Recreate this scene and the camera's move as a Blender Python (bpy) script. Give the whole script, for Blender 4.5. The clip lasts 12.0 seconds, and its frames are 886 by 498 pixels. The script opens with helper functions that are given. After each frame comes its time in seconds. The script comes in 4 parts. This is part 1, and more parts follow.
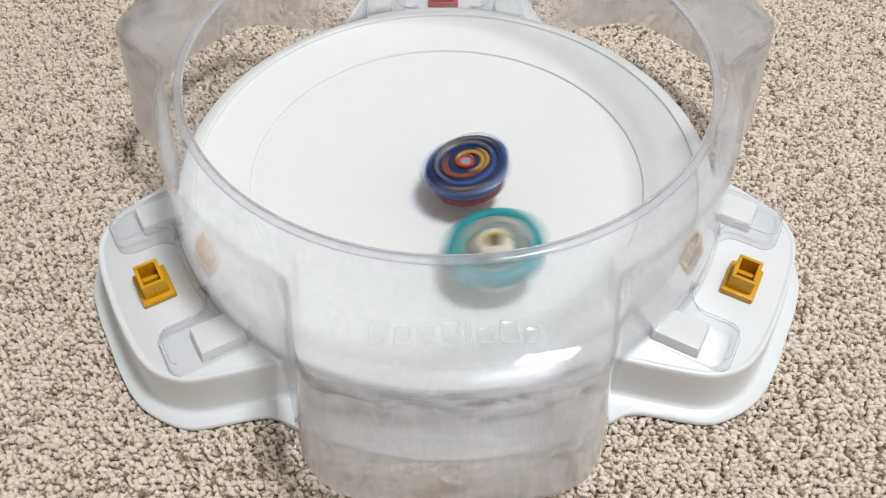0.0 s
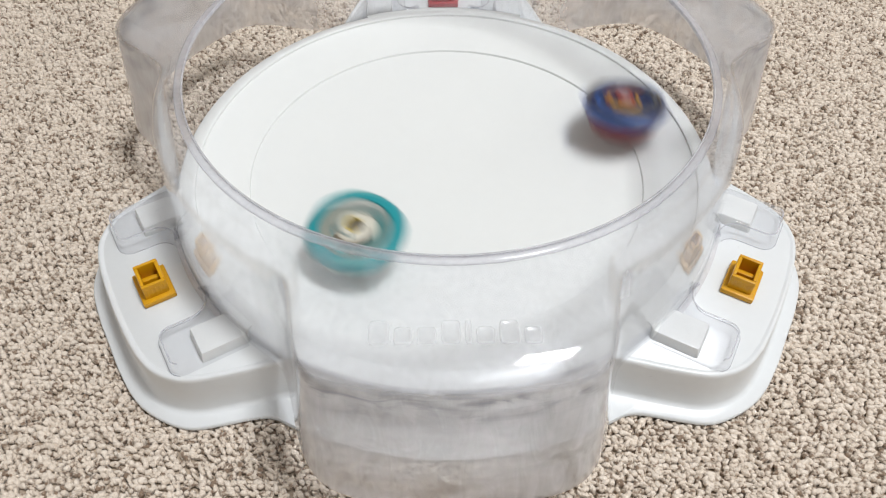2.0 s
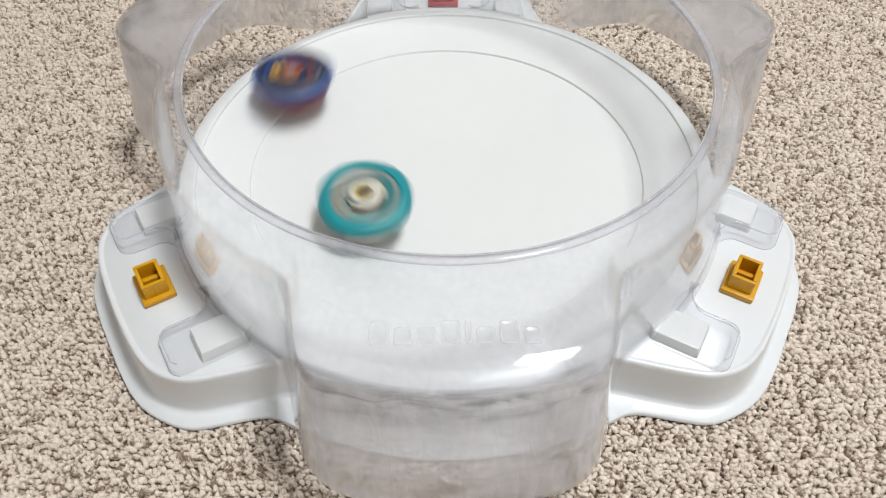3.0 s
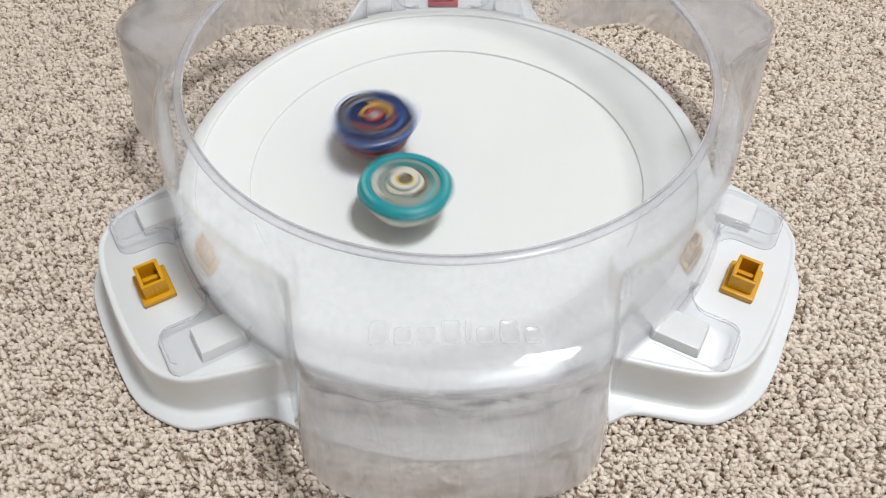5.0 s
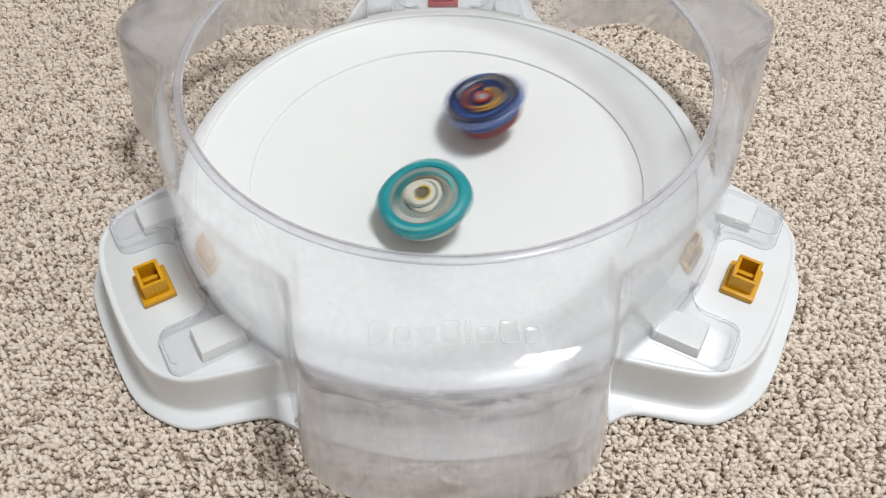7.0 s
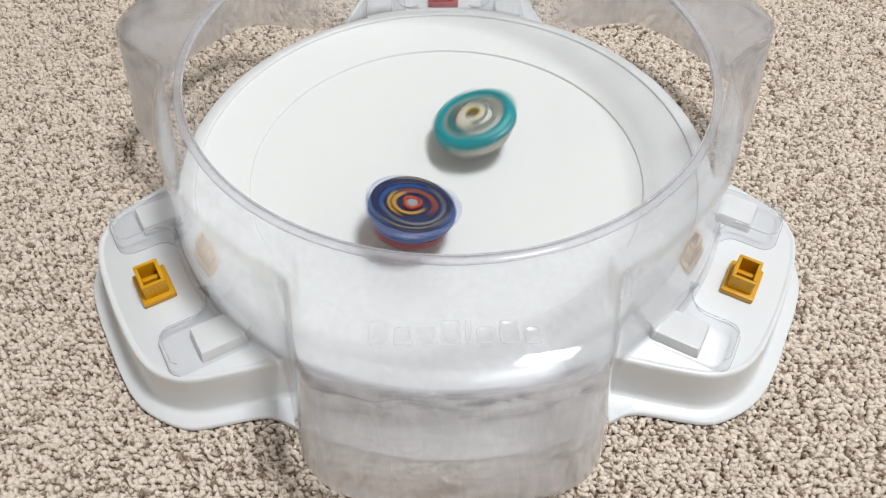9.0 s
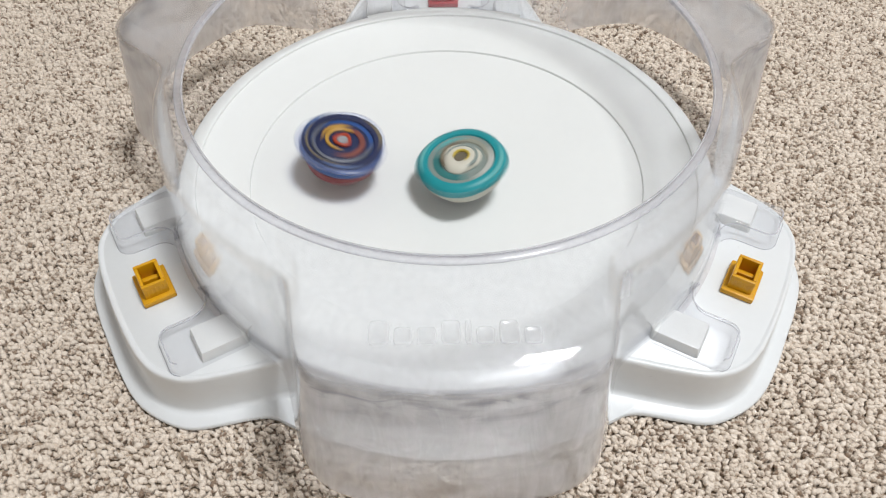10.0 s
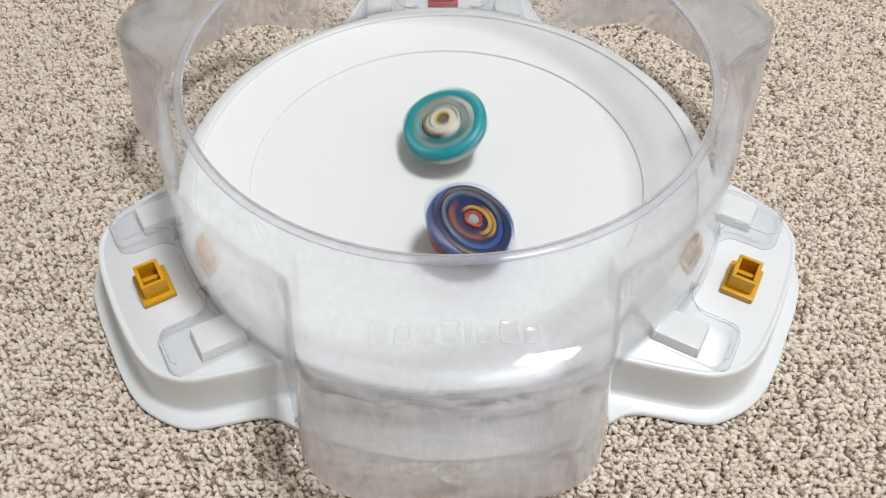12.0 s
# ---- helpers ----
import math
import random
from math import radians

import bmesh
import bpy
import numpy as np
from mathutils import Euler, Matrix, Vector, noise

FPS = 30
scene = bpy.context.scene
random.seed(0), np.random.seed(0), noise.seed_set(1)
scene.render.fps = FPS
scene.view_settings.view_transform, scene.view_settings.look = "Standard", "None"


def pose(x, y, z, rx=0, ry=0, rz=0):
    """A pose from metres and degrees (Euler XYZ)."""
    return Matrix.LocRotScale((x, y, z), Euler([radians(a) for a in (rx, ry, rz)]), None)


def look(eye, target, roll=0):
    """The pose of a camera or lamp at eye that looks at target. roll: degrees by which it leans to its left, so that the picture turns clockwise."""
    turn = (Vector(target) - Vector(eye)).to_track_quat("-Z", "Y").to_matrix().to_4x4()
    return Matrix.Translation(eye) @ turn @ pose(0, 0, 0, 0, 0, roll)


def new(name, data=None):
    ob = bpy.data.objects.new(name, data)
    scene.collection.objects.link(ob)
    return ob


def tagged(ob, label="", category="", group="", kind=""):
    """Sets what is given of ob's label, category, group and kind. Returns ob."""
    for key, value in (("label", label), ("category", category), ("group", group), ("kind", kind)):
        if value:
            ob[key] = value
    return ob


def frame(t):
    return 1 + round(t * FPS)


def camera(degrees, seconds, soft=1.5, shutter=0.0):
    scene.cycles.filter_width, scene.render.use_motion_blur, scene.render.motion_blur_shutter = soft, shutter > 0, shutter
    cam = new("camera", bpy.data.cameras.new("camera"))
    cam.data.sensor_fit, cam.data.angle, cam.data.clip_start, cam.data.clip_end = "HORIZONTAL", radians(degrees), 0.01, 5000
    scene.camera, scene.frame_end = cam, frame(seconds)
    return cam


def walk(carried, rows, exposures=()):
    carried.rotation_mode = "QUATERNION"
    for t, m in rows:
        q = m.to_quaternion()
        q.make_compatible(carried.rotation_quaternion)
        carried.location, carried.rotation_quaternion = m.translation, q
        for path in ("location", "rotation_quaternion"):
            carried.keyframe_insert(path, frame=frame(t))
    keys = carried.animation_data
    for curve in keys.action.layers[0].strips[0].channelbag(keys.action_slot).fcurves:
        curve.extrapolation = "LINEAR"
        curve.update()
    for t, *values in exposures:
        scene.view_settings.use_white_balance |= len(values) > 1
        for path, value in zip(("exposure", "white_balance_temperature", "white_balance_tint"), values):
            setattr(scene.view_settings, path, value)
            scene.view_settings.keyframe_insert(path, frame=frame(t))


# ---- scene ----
EYE = Vector((-0.0024, -0.3214, 0.3407))
PITCH, YAW, ROLL = radians(50.19), radians(0.10), 0.36
AIM = EYE + Vector((math.sin(YAW) * math.cos(PITCH), math.cos(YAW) * math.cos(PITCH), -math.sin(PITCH)))
cam = camera(60.04, 12.0, soft=1.15, shutter=0.45)
walk(cam, [(0.0, look(EYE, AIM, ROLL)), (12.0, look(EYE, AIM, ROLL))])

# ---- light: a ceiling panel in a plain white room ----
scene.view_settings.exposure = 0.0
world = bpy.data.worlds.new("world")
world.use_nodes = True
scene.world = world
world.node_tree.nodes["Background"].inputs[0].default_value = (0.8, 0.85, 0.9, 1)
world.node_tree.nodes["Background"].inputs[1].default_value = 0.05

CEILING = 2.7
PANELS = [(0.74, -0.20, 64.0, 0.50)]
for px, py, watts, size in PANELS:
    lamp = bpy.data.lights.new("ceiling_lamp", "AREA")
    lamp.shape, lamp.size, lamp.size_y = "RECTANGLE", size, size
    lamp.energy, lamp.color = watts, (0.96, 0.985, 1.01)
    ob = new("ceiling_lamp", lamp)
    ob.matrix_world = look((px, py, CEILING - 0.045), (px, py, 0))


# ---- materials ----
def links(m):
    return m.node_tree.nodes, m.node_tree.links


def plain(name, colour, rough=0.4, metal=0.0, vary=0.06, scale=60.0, bump=0.0, bump_scale=300.0, coat=0.0, sss=0.0):
    """A surface with uneven colour and gloss at two scales."""
    m = bpy.data.materials.new(name)
    m.use_nodes = True
    n, l = links(m)
    b = n["Principled BSDF"]
    co = n.new("ShaderNodeTexCoord")
    big, small = n.new("ShaderNodeTexNoise"), n.new("ShaderNodeTexNoise")
    big.inputs["Scale"].default_value, small.inputs["Scale"].default_value = scale, scale * 9
    big.inputs["Detail"].default_value = small.inputs["Detail"].default_value = 4
    l.new(co.outputs["Object"], big.inputs["Vector"]), l.new(co.outputs["Object"], small.inputs["Vector"])
    add = n.new("ShaderNodeMath")
    add.operation = "MULTIPLY_ADD"
    add.inputs[1].default_value = 0.4
    l.new(small.outputs["Fac"], add.inputs[0]), l.new(big.outputs["Fac"], add.inputs[2])
    ramp = n.new("ShaderNodeMapRange")
    ramp.inputs["From Min"].default_value, ramp.inputs["From Max"].default_value = 0.4, 1.0
    ramp.inputs["To Min"].default_value, ramp.inputs["To Max"].default_value = 1 - vary, 1 + vary
    l.new(add.outputs[0], ramp.inputs["Value"])
    mul = n.new("ShaderNodeVectorMath")
    mul.operation = "SCALE"
    mul.inputs[0].default_value = colour
    l.new(ramp.outputs[0], mul.inputs["Scale"]), l.new(mul.outputs[0], b.inputs["Base Color"])
    r2 = n.new("ShaderNodeMapRange")
    r2.inputs["To Min"].default_value, r2.inputs["To Max"].default_value = rough * 0.8, min(1, rough * 1.25)
    l.new(small.outputs["Fac"], r2.inputs["Value"]), l.new(r2.outputs[0], b.inputs["Roughness"])
    b.inputs["Metallic"].default_value, b.inputs["Coat Weight"].default_value = metal, coat
    b.inputs["Subsurface Weight"].default_value = sss
    b.inputs["Subsurface Radius"].default_value, b.inputs["Subsurface Scale"].default_value = (1, 1, 1), 0.002
    if bump:
        t, bp = n.new("ShaderNodeTexNoise"), n.new("ShaderNodeBump")
        t.inputs["Scale"].default_value, t.inputs["Detail"].default_value = bump_scale, 5
        bp.inputs["Strength"].default_value, bp.inputs["Distance"].default_value = bump, 0.001
        l.new(co.outputs["Object"], t.inputs["Vector"])
        l.new(t.outputs["Fac"], bp.inputs["Height"]), l.new(bp.outputs["Normal"], b.inputs["Normal"])
    return m


def clear(name, tint, haze=0.042, blur=0.11, rough=0.7, smudge=1.0, gloss=0.03, haze_colour=(0.80, 0.805, 0.83), carpet_streaks=0.0, worn=None):
    """Thin clear plastic: lets light straight through, scatters a little in scuffs and haze, and shines by Fresnel."""
    m = bpy.data.materials.new(name)
    m.use_nodes = True
    n, l = links(m)
    n.remove(n["Principled BSDF"])
    out = n["Material Output"]
    see, soft, veil, shine = (n.new("ShaderNodeBsdf" + k) for k in ("Transparent", "Refraction", "Diffuse", "Glossy"))
    see.inputs[0].default_value = (*tint, 1)
    soft.inputs["Color"].default_value, soft.inputs["Roughness"].default_value, soft.inputs["IOR"].default_value = (*tint, 1), rough, 1.18
    veil.inputs[0].default_value = (*haze_colour, 1)
    shine.inputs["Color"].default_value, shine.inputs["Roughness"].default_value = (1, 1, 1, 1), gloss
    co, t = n.new("ShaderNodeTexCoord"), n.new("ShaderNodeTexNoise")
    t.inputs["Scale"].default_value, t.inputs["Detail"].default_value, t.inputs["Distortion"].default_value = 26, 6, 1.2
    l.new(co.outputs["Object"], t.inputs["Vector"])
    hz = n.new("ShaderNodeMapRange")
    hz.inputs["From Min"].default_value, hz.inputs["From Max"].default_value = 0.58, 1.0
    hz.inputs["To Min"].default_value, hz.inputs["To Max"].default_value = haze * (1 - smudge), haze * (1 + smudge * 3)
    sc, mp, both = n.new("ShaderNodeTexNoise"), n.new("ShaderNodeMapping"), n.new("ShaderNodeMath")
    mp.inputs["Scale"].default_value = (1, 1, 0.22)
    sc.inputs["Scale"].default_value, sc.inputs["Detail"].default_value, sc.inputs["Distortion"].default_value = 120, 5, 2.5
    both.operation = "MULTIPLY_ADD"
    both.inputs[1].default_value = 0.5
    l.new(co.outputs["Object"], mp.inputs["Vector"]), l.new(mp.outputs[0], sc.inputs["Vector"])
    l.new(sc.outputs["Fac"], both.inputs[0]), l.new(t.outputs["Fac"], both.inputs[2]), l.new(both.outputs[0], hz.inputs["Value"])
    bp, wob = n.new("ShaderNodeBump"), n.new("ShaderNodeTexNoise")
    wob.inputs["Scale"].default_value, wob.inputs["Detail"].default_value = 70, 2
    bp.inputs["Strength"].default_value, bp.inputs["Distance"].default_value = 0.05, 0.001
    l.new(co.outputs["Object"], wob.inputs["Vector"])
    l.new(wob.outputs["Fac"], bp.inputs["Height"]), l.new(bp.outputs[0], shine.inputs["Normal"]), l.new(bp.outputs[0], soft.inputs["Normal"])
    facing, power, fr = n.new("ShaderNodeLayerWeight"), n.new("ShaderNodeMath"), n.new("ShaderNodeMath")
    facing.inputs["Blend"].default_value = 0.5
    power.operation, fr.operation = "POWER", "MULTIPLY_ADD"
    power.inputs[1].default_value = 4.5
    fr.inputs[1].default_value, fr.inputs[2].default_value = 0.85, 0.03
    l.new(facing.outputs["Facing"], power.inputs[0]), l.new(power.outputs[0], fr.inputs[0])
    a, b, c = (n.new("ShaderNodeMixShader") for k in range(3))
    a.inputs[0].default_value = blur
    scuff = n.new("ShaderNodeAttribute")
    scuff.attribute_name = "scuff"

    def by_wear(value, socket):
        """Runs from the clean value to the worn or streaked one with the mesh's scuff attribute."""
        k = n.new("ShaderNodeMapRange")
        k.inputs["To Min"].default_value, k.inputs["To Max"].default_value = value
        l.new(scuff.outputs["Fac"], k.inputs["Value"]), l.new(k.outputs[0], socket)
    if worn:
        by_wear((blur, worn["blur"]), a.inputs[0])
        by_wear((haze * (1 - smudge), worn["haze"] * 0.3), hz.inputs["To Min"]), by_wear((haze * (1 + smudge * 3), worn["haze"] * 3), hz.inputs["To Max"])
    l.new(see.outputs[0], a.inputs[1]), l.new(soft.outputs[0], a.inputs[2])
    l.new(hz.outputs[0], b.inputs[0]), l.new(a.outputs[0], b.inputs[1]), l.new(veil.outputs[0], b.inputs[2])
    body = b.outputs[0]
    if carpet_streaks:
        # painted carpet reflection: grey streaks drawn out along the wall, just under the shoulder
        streak_bsdf, st, sm, mottle, band, part_of, dm = (n.new("ShaderNode" + k) for k in ("BsdfDiffuse", "TexNoise", "Mapping", "MapRange", "SeparateXYZ", "Math", "MixShader"))
        streak_bsdf.inputs[0].default_value = (0.19, 0.20, 0.235, 1)
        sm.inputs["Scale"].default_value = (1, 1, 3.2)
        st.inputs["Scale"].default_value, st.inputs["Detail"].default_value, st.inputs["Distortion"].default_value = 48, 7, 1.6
        mottle.inputs["From Min"].default_value, mottle.inputs["From Max"].default_value = 0.47, 0.64
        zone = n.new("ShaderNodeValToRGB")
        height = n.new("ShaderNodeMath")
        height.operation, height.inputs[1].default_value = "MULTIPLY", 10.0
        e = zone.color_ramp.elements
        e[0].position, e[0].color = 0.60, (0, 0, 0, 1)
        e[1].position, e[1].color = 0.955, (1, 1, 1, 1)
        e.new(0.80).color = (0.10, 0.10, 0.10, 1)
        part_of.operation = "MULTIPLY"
        l.new(co.outputs["Object"], sm.inputs["Vector"]), l.new(sm.outputs[0], st.inputs["Vector"]), l.new(st.outputs["Fac"], mottle.inputs["Value"])
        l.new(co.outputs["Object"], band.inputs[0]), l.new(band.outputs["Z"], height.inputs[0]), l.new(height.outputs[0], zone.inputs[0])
        by_wear((0.0, carpet_streaks), mottle.inputs["To Max"])
        l.new(mottle.outputs[0], part_of.inputs[0]), l.new(zone.outputs["Color"], part_of.inputs[1])
        l.new(part_of.outputs[0], dm.inputs[0]), l.new(body, dm.inputs[1]), l.new(streak_bsdf.outputs[0], dm.inputs[2])
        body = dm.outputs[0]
    l.new(fr.outputs[0], c.inputs[0]), l.new(body, c.inputs[1]), l.new(shine.outputs[0], c.inputs[2])
    l.new(c.outputs[0], out.inputs["Surface"])
    return m


def streaked(name, colour, mark):
    """White plastic with drawn-out grey streaks."""
    m = plain(name, colour, 0.36, vary=0.02, scale=20)
    n, l = links(m)
    b = n["Principled BSDF"]
    base = b.inputs["Base Color"].links[0].from_socket
    co, mp, t, r = n.new("ShaderNodeTexCoord"), n.new("ShaderNodeMapping"), n.new("ShaderNodeTexNoise"), n.new("ShaderNodeMapRange")
    mp.inputs["Scale"].default_value = (1, 1, 5)
    t.inputs["Scale"].default_value, t.inputs["Detail"].default_value, t.inputs["Distortion"].default_value = 32, 6, 1.0
    r.inputs["From Min"].default_value, r.inputs["From Max"].default_value = 0.50, 0.66
    mix = n.new("ShaderNodeMix")
    mix.data_type = "RGBA"
    l.new(co.outputs["Object"], mp.inputs["Vector"]), l.new(mp.outputs[0], t.inputs["Vector"]), l.new(t.outputs["Fac"], r.inputs["Value"])
    l.new(r.outputs[0], mix.inputs["Factor"]), l.new(base, mix.inputs["A"])
    mix.inputs["B"].default_value = (*mark, 1)
    l.new(mix.outputs["Result"], b.inputs["Base Color"])
    return m


def carpet_material():
    """Cream and brown loop pile: each loop its own shade, over blotches."""
    m = bpy.data.materials.new("carpet_pile")
    m.use_nodes = True
    n, l = links(m)
    b = n["Principled BSDF"]
    geo, co = n.new("ShaderNodeNewGeometry"), n.new("ShaderNodeTexCoord")
    t, f = n.new("ShaderNodeTexNoise"), n.new("ShaderNodeTexNoise")
    t.inputs["Scale"].default_value, t.inputs["Detail"].default_value = 420, 4
    f.inputs["Scale"].default_value, f.inputs["Detail"].default_value = 1500, 3
    for k in (t, f):
        l.new(co.outputs["Object"], k.inputs["Vector"])
    mixer = n.new("ShaderNodeMath")
    mixer.operation = "MULTIPLY_ADD"
    mixer.inputs[1].default_value = 0.45
    l.new(geo.outputs["Random Per Island"], mixer.inputs[0]), l.new(t.outputs["Fac"], mixer.inputs[2])
    ramp = n.new("ShaderNodeValToRGB")
    e = ramp.color_ramp.elements
    e[0].position, e[0].color = 0.48, (0.25, 0.18, 0.128, 1)
    e[1].position, e[1].color = 0.92, (0.82, 0.725, 0.625, 1)
    k = e.new(0.62)
    k.color = (0.71, 0.61, 0.51, 1)
    l.new(mixer.outputs[0], ramp.inputs[0])
    fine = n.new("ShaderNodeMapRange")
    fine.inputs["To Min"].default_value, fine.inputs["To Max"].default_value = 0.72, 1.25
    l.new(f.outputs["Fac"], fine.inputs["Value"])
    mul = n.new("ShaderNodeVectorMath")
    mul.operation = "SCALE"
    l.new(ramp.outputs["Color"], mul.inputs[0]), l.new(fine.outputs[0], mul.inputs["Scale"])
    l.new(mul.outputs[0], b.inputs["Base Color"])
    b.inputs["Roughness"].default_value, b.inputs["Sheen Weight"].default_value = 0.95, 0.15
    b.inputs["Specular IOR Level"].default_value = 0.1
    bp = n.new("ShaderNodeBump")
    bp.inputs["Strength"].default_value, bp.inputs["Distance"].default_value = 0.7, 0.0010
    l.new(f.outputs["Fac"], bp.inputs["Height"]), l.new(bp.outputs[0], b.inputs["Normal"])
    return m


M_WHITE = plain("white_plastic", (0.74, 0.755, 0.745), 0.32, vary=0.015, scale=20, bump=0.02, bump_scale=900)
# The bowl's white plastic, darkened to paint the wings' dimmer light into the colour.
M_WING = plain("dimmed_white_plastic", (0.675, 0.695, 0.705), 0.3, vary=0.03, scale=30, bump=0.02, bump_scale=900)
# The bluish base colour paints in the shade on the bowl's outer wall.
M_STREAKED = streaked("shade_tinted_plastic", (0.74, 0.765, 0.80), (0.52, 0.535, 0.57))
# Its streaks paint the carpet's reflection into the pocket walls.
M_CLEAR = clear("clear_plastic", (0.982, 0.986, 0.996), haze=0.036, blur=0.10, rough=0.42, haze_colour=(0.78, 0.795, 0.835), carpet_streaks=0.75, worn=dict(blur=0.36, haze=0.17))
M_LUG = clear("clear_foot", (0.965, 0.967, 0.98), haze=0.03, blur=0.10, rough=0.3, smudge=0.5)
M_LIP = clear("clear_plastic_edge", (0.925, 0.925, 0.95), haze=0.12, blur=0.25, rough=0.5, smudge=0.3, gloss=0.10)
M_BEAD = clear("bright_clear_bead", (0.90, 0.905, 0.93), haze=0.26, blur=0.2, rough=0.4, smudge=0.3, gloss=0.06, haze_colour=(0.78, 0.78, 0.81))
# White haze paints in the line of light along the cover's hem.
M_EDGE = clear("painted_edge_light", (0.95, 0.95, 0.96), haze=0.5, blur=0.1, smudge=0.08, haze_colour=(0.88, 0.88, 0.9))
M_MARK = clear("raised_clear_plastic", (0.985, 0.985, 0.99), haze=0.05, blur=0.3, rough=0.5, smudge=0.3, gloss=0.12, haze_colour=(0.88, 0.88, 0.9))
M_YELLOW = plain("amber_plastic", (0.60, 0.30, 0.002), 0.36, vary=0.08, scale=140, sss=0.1)
M_RED = plain("red_plastic", (0.42, 0.012, 0.02), 0.35, vary=0.08, scale=140)
M_PAINT = plain("wall_paint", (0.82, 0.81, 0.80), 0.7, vary=0.03, scale=3, bump=0.1, bump_scale=120)
M_CEILING = plain("ceiling_paint", (0.84, 0.84, 0.83), 0.8, vary=0.03, scale=3)
M_BACKING = plain("carpet_backing", (0.47, 0.375, 0.285), 0.95, vary=0.25, scale=90, bump=0.6, bump_scale=500)
M_PILE = carpet_material()
M_FRAME = plain("lamp_frame", (0.75, 0.75, 0.75), 0.4)


# ---- mesh helpers ----
def mesh_object(name, verts, faces, material, parent=None, label="", smooth=True, sharp=None):
    me = bpy.data.meshes.new(name)
    me.from_pydata([tuple(v) for v in verts], [], faces)
    bm = bmesh.new()
    bm.from_mesh(me)
    bmesh.ops.recalc_face_normals(bm, faces=bm.faces)
    bm.to_mesh(me)
    bm.free()
    me.materials.append(material)
    if smooth:
        me.polygons.foreach_set("use_smooth", [True] * len(me.polygons))
        if sharp:
            me.set_sharp_from_angle(angle=radians(sharp))
    ob = new(name, me)
    if parent:
        ob.parent = parent
    if label:
        tagged(ob, label)
    return ob


def part(name, bm, material, parent, label="", smooth=True, sharp=35):
    bmesh.ops.recalc_face_normals(bm, faces=bm.faces)
    me = bpy.data.meshes.new(name)
    bm.to_mesh(me)
    bm.free()
    me.materials.append(material)
    if smooth:
        me.polygons.foreach_set("use_smooth", [True] * len(me.polygons))
        if sharp:
            me.set_sharp_from_angle(angle=radians(sharp))
    ob = new(name, me)
    if parent:
        ob.parent = parent
    if label:
        tagged(ob, label)
    return ob


def box(bm, x0, x1, y0, y1, z0, z1, bevel=0.0, taper=0.0):
    """A block, bevelled, its top drawn in by taper."""
    vs = [bm.verts.new((x, y, z)) for z, k in ((z0, 0), (z1, taper)) for x, y in
          ((x0 + k, y0 + k), (x1 - k, y0 + k), (x1 - k, y1 - k), (x0 + k, y1 - k))]
    fs = [(0, 3, 2, 1), (4, 5, 6, 7), (0, 1, 5, 4), (1, 2, 6, 5), (2, 3, 7, 6), (3, 0, 4, 7)]
    made = [bm.faces.new([vs[i] for i in f]) for f in fs]
    if bevel:
        edges = {e for f in made for e in f.edges}
        bmesh.ops.bevel(bm, geom=list(edges), offset=bevel, segments=2, affect="EDGES", profile=0.6)
    return bm


def lathe(profile, steps=96, wave=None, closed=False, start=0.0, arc=360.0):
    """Turns (radius, height) pairs round z. wave(angle, radius, height) scales the radius."""
    full = arc >= 359.9
    count = steps if full else steps + 1
    verts, faces, k = [], [], len(profile)
    for i in range(count):
        a = radians(start + arc * i / steps)
        for r, z in profile:
            q = r * (wave(a, r, z) if wave else 1)
            verts.append((q * math.cos(a), q * math.sin(a), z))
    for i in range(steps):
        j = (i + 1) % count
        for s in range(k if closed else k - 1):
            u = (s + 1) % k
            faces.append((i * k + s, j * k + s, j * k + u, i * k + u))
    if closed and not full:
        faces += [tuple(range(k)), tuple(range((count - 1) * k, count * k))]
    return verts, faces


def ring(r0, r1, z0, z1, soft=0.0006):
    """The closed section of a ring with softened edges."""
    s = min(soft, (r1 - r0) * 0.45, (z1 - z0) * 0.45)
    return [(r0 + s, z0), (r1 - s, z0), (r1, z0 + s), (r1, z1 - s), (r1 - s * 0.3, z1 - s * 0.3), (r1 - s, z1), (r0 + s, z1), (r0, z1 - s), (r0, z0 + s)]


# ---- room ----
def slab(name, x0, x1, y0, y1, z0, z1, material, kind="structure"):
    ob = part(name, box(bmesh.new(), x0, x1, y0, y1, z0, z1), material, None, smooth=False)
    return tagged(ob, kind=kind)


X0, X1, Y0, Y1 = -2.2, 2.2, -2.2, 2.4
tagged(slab("floor", X0, X1, Y0, Y1, -0.06, -0.0044, M_BACKING), "cream and brown carpeted floor", "floor")
tagged(slab("ceiling", X0 - 0.1, X1 + 0.1, Y0 - 0.1, Y1 + 0.1, CEILING, CEILING + 0.1, M_CEILING), "plain white painted ceiling", "ceiling")
for nm, box_ in (("wall_west", (X0 - 0.1, X0, Y0 - 0.1, Y1 + 0.1)), ("wall_east", (X1, X1 + 0.1, Y0 - 0.1, Y1 + 0.1)),
                 ("wall_south", (X0, X1, Y0 - 0.1, Y0)), ("wall_north", (X0, X1, Y1, Y1 + 0.1))):
    tagged(slab(nm, *box_, -0.06, CEILING, M_PAINT), "plain white painted wall", "wall")


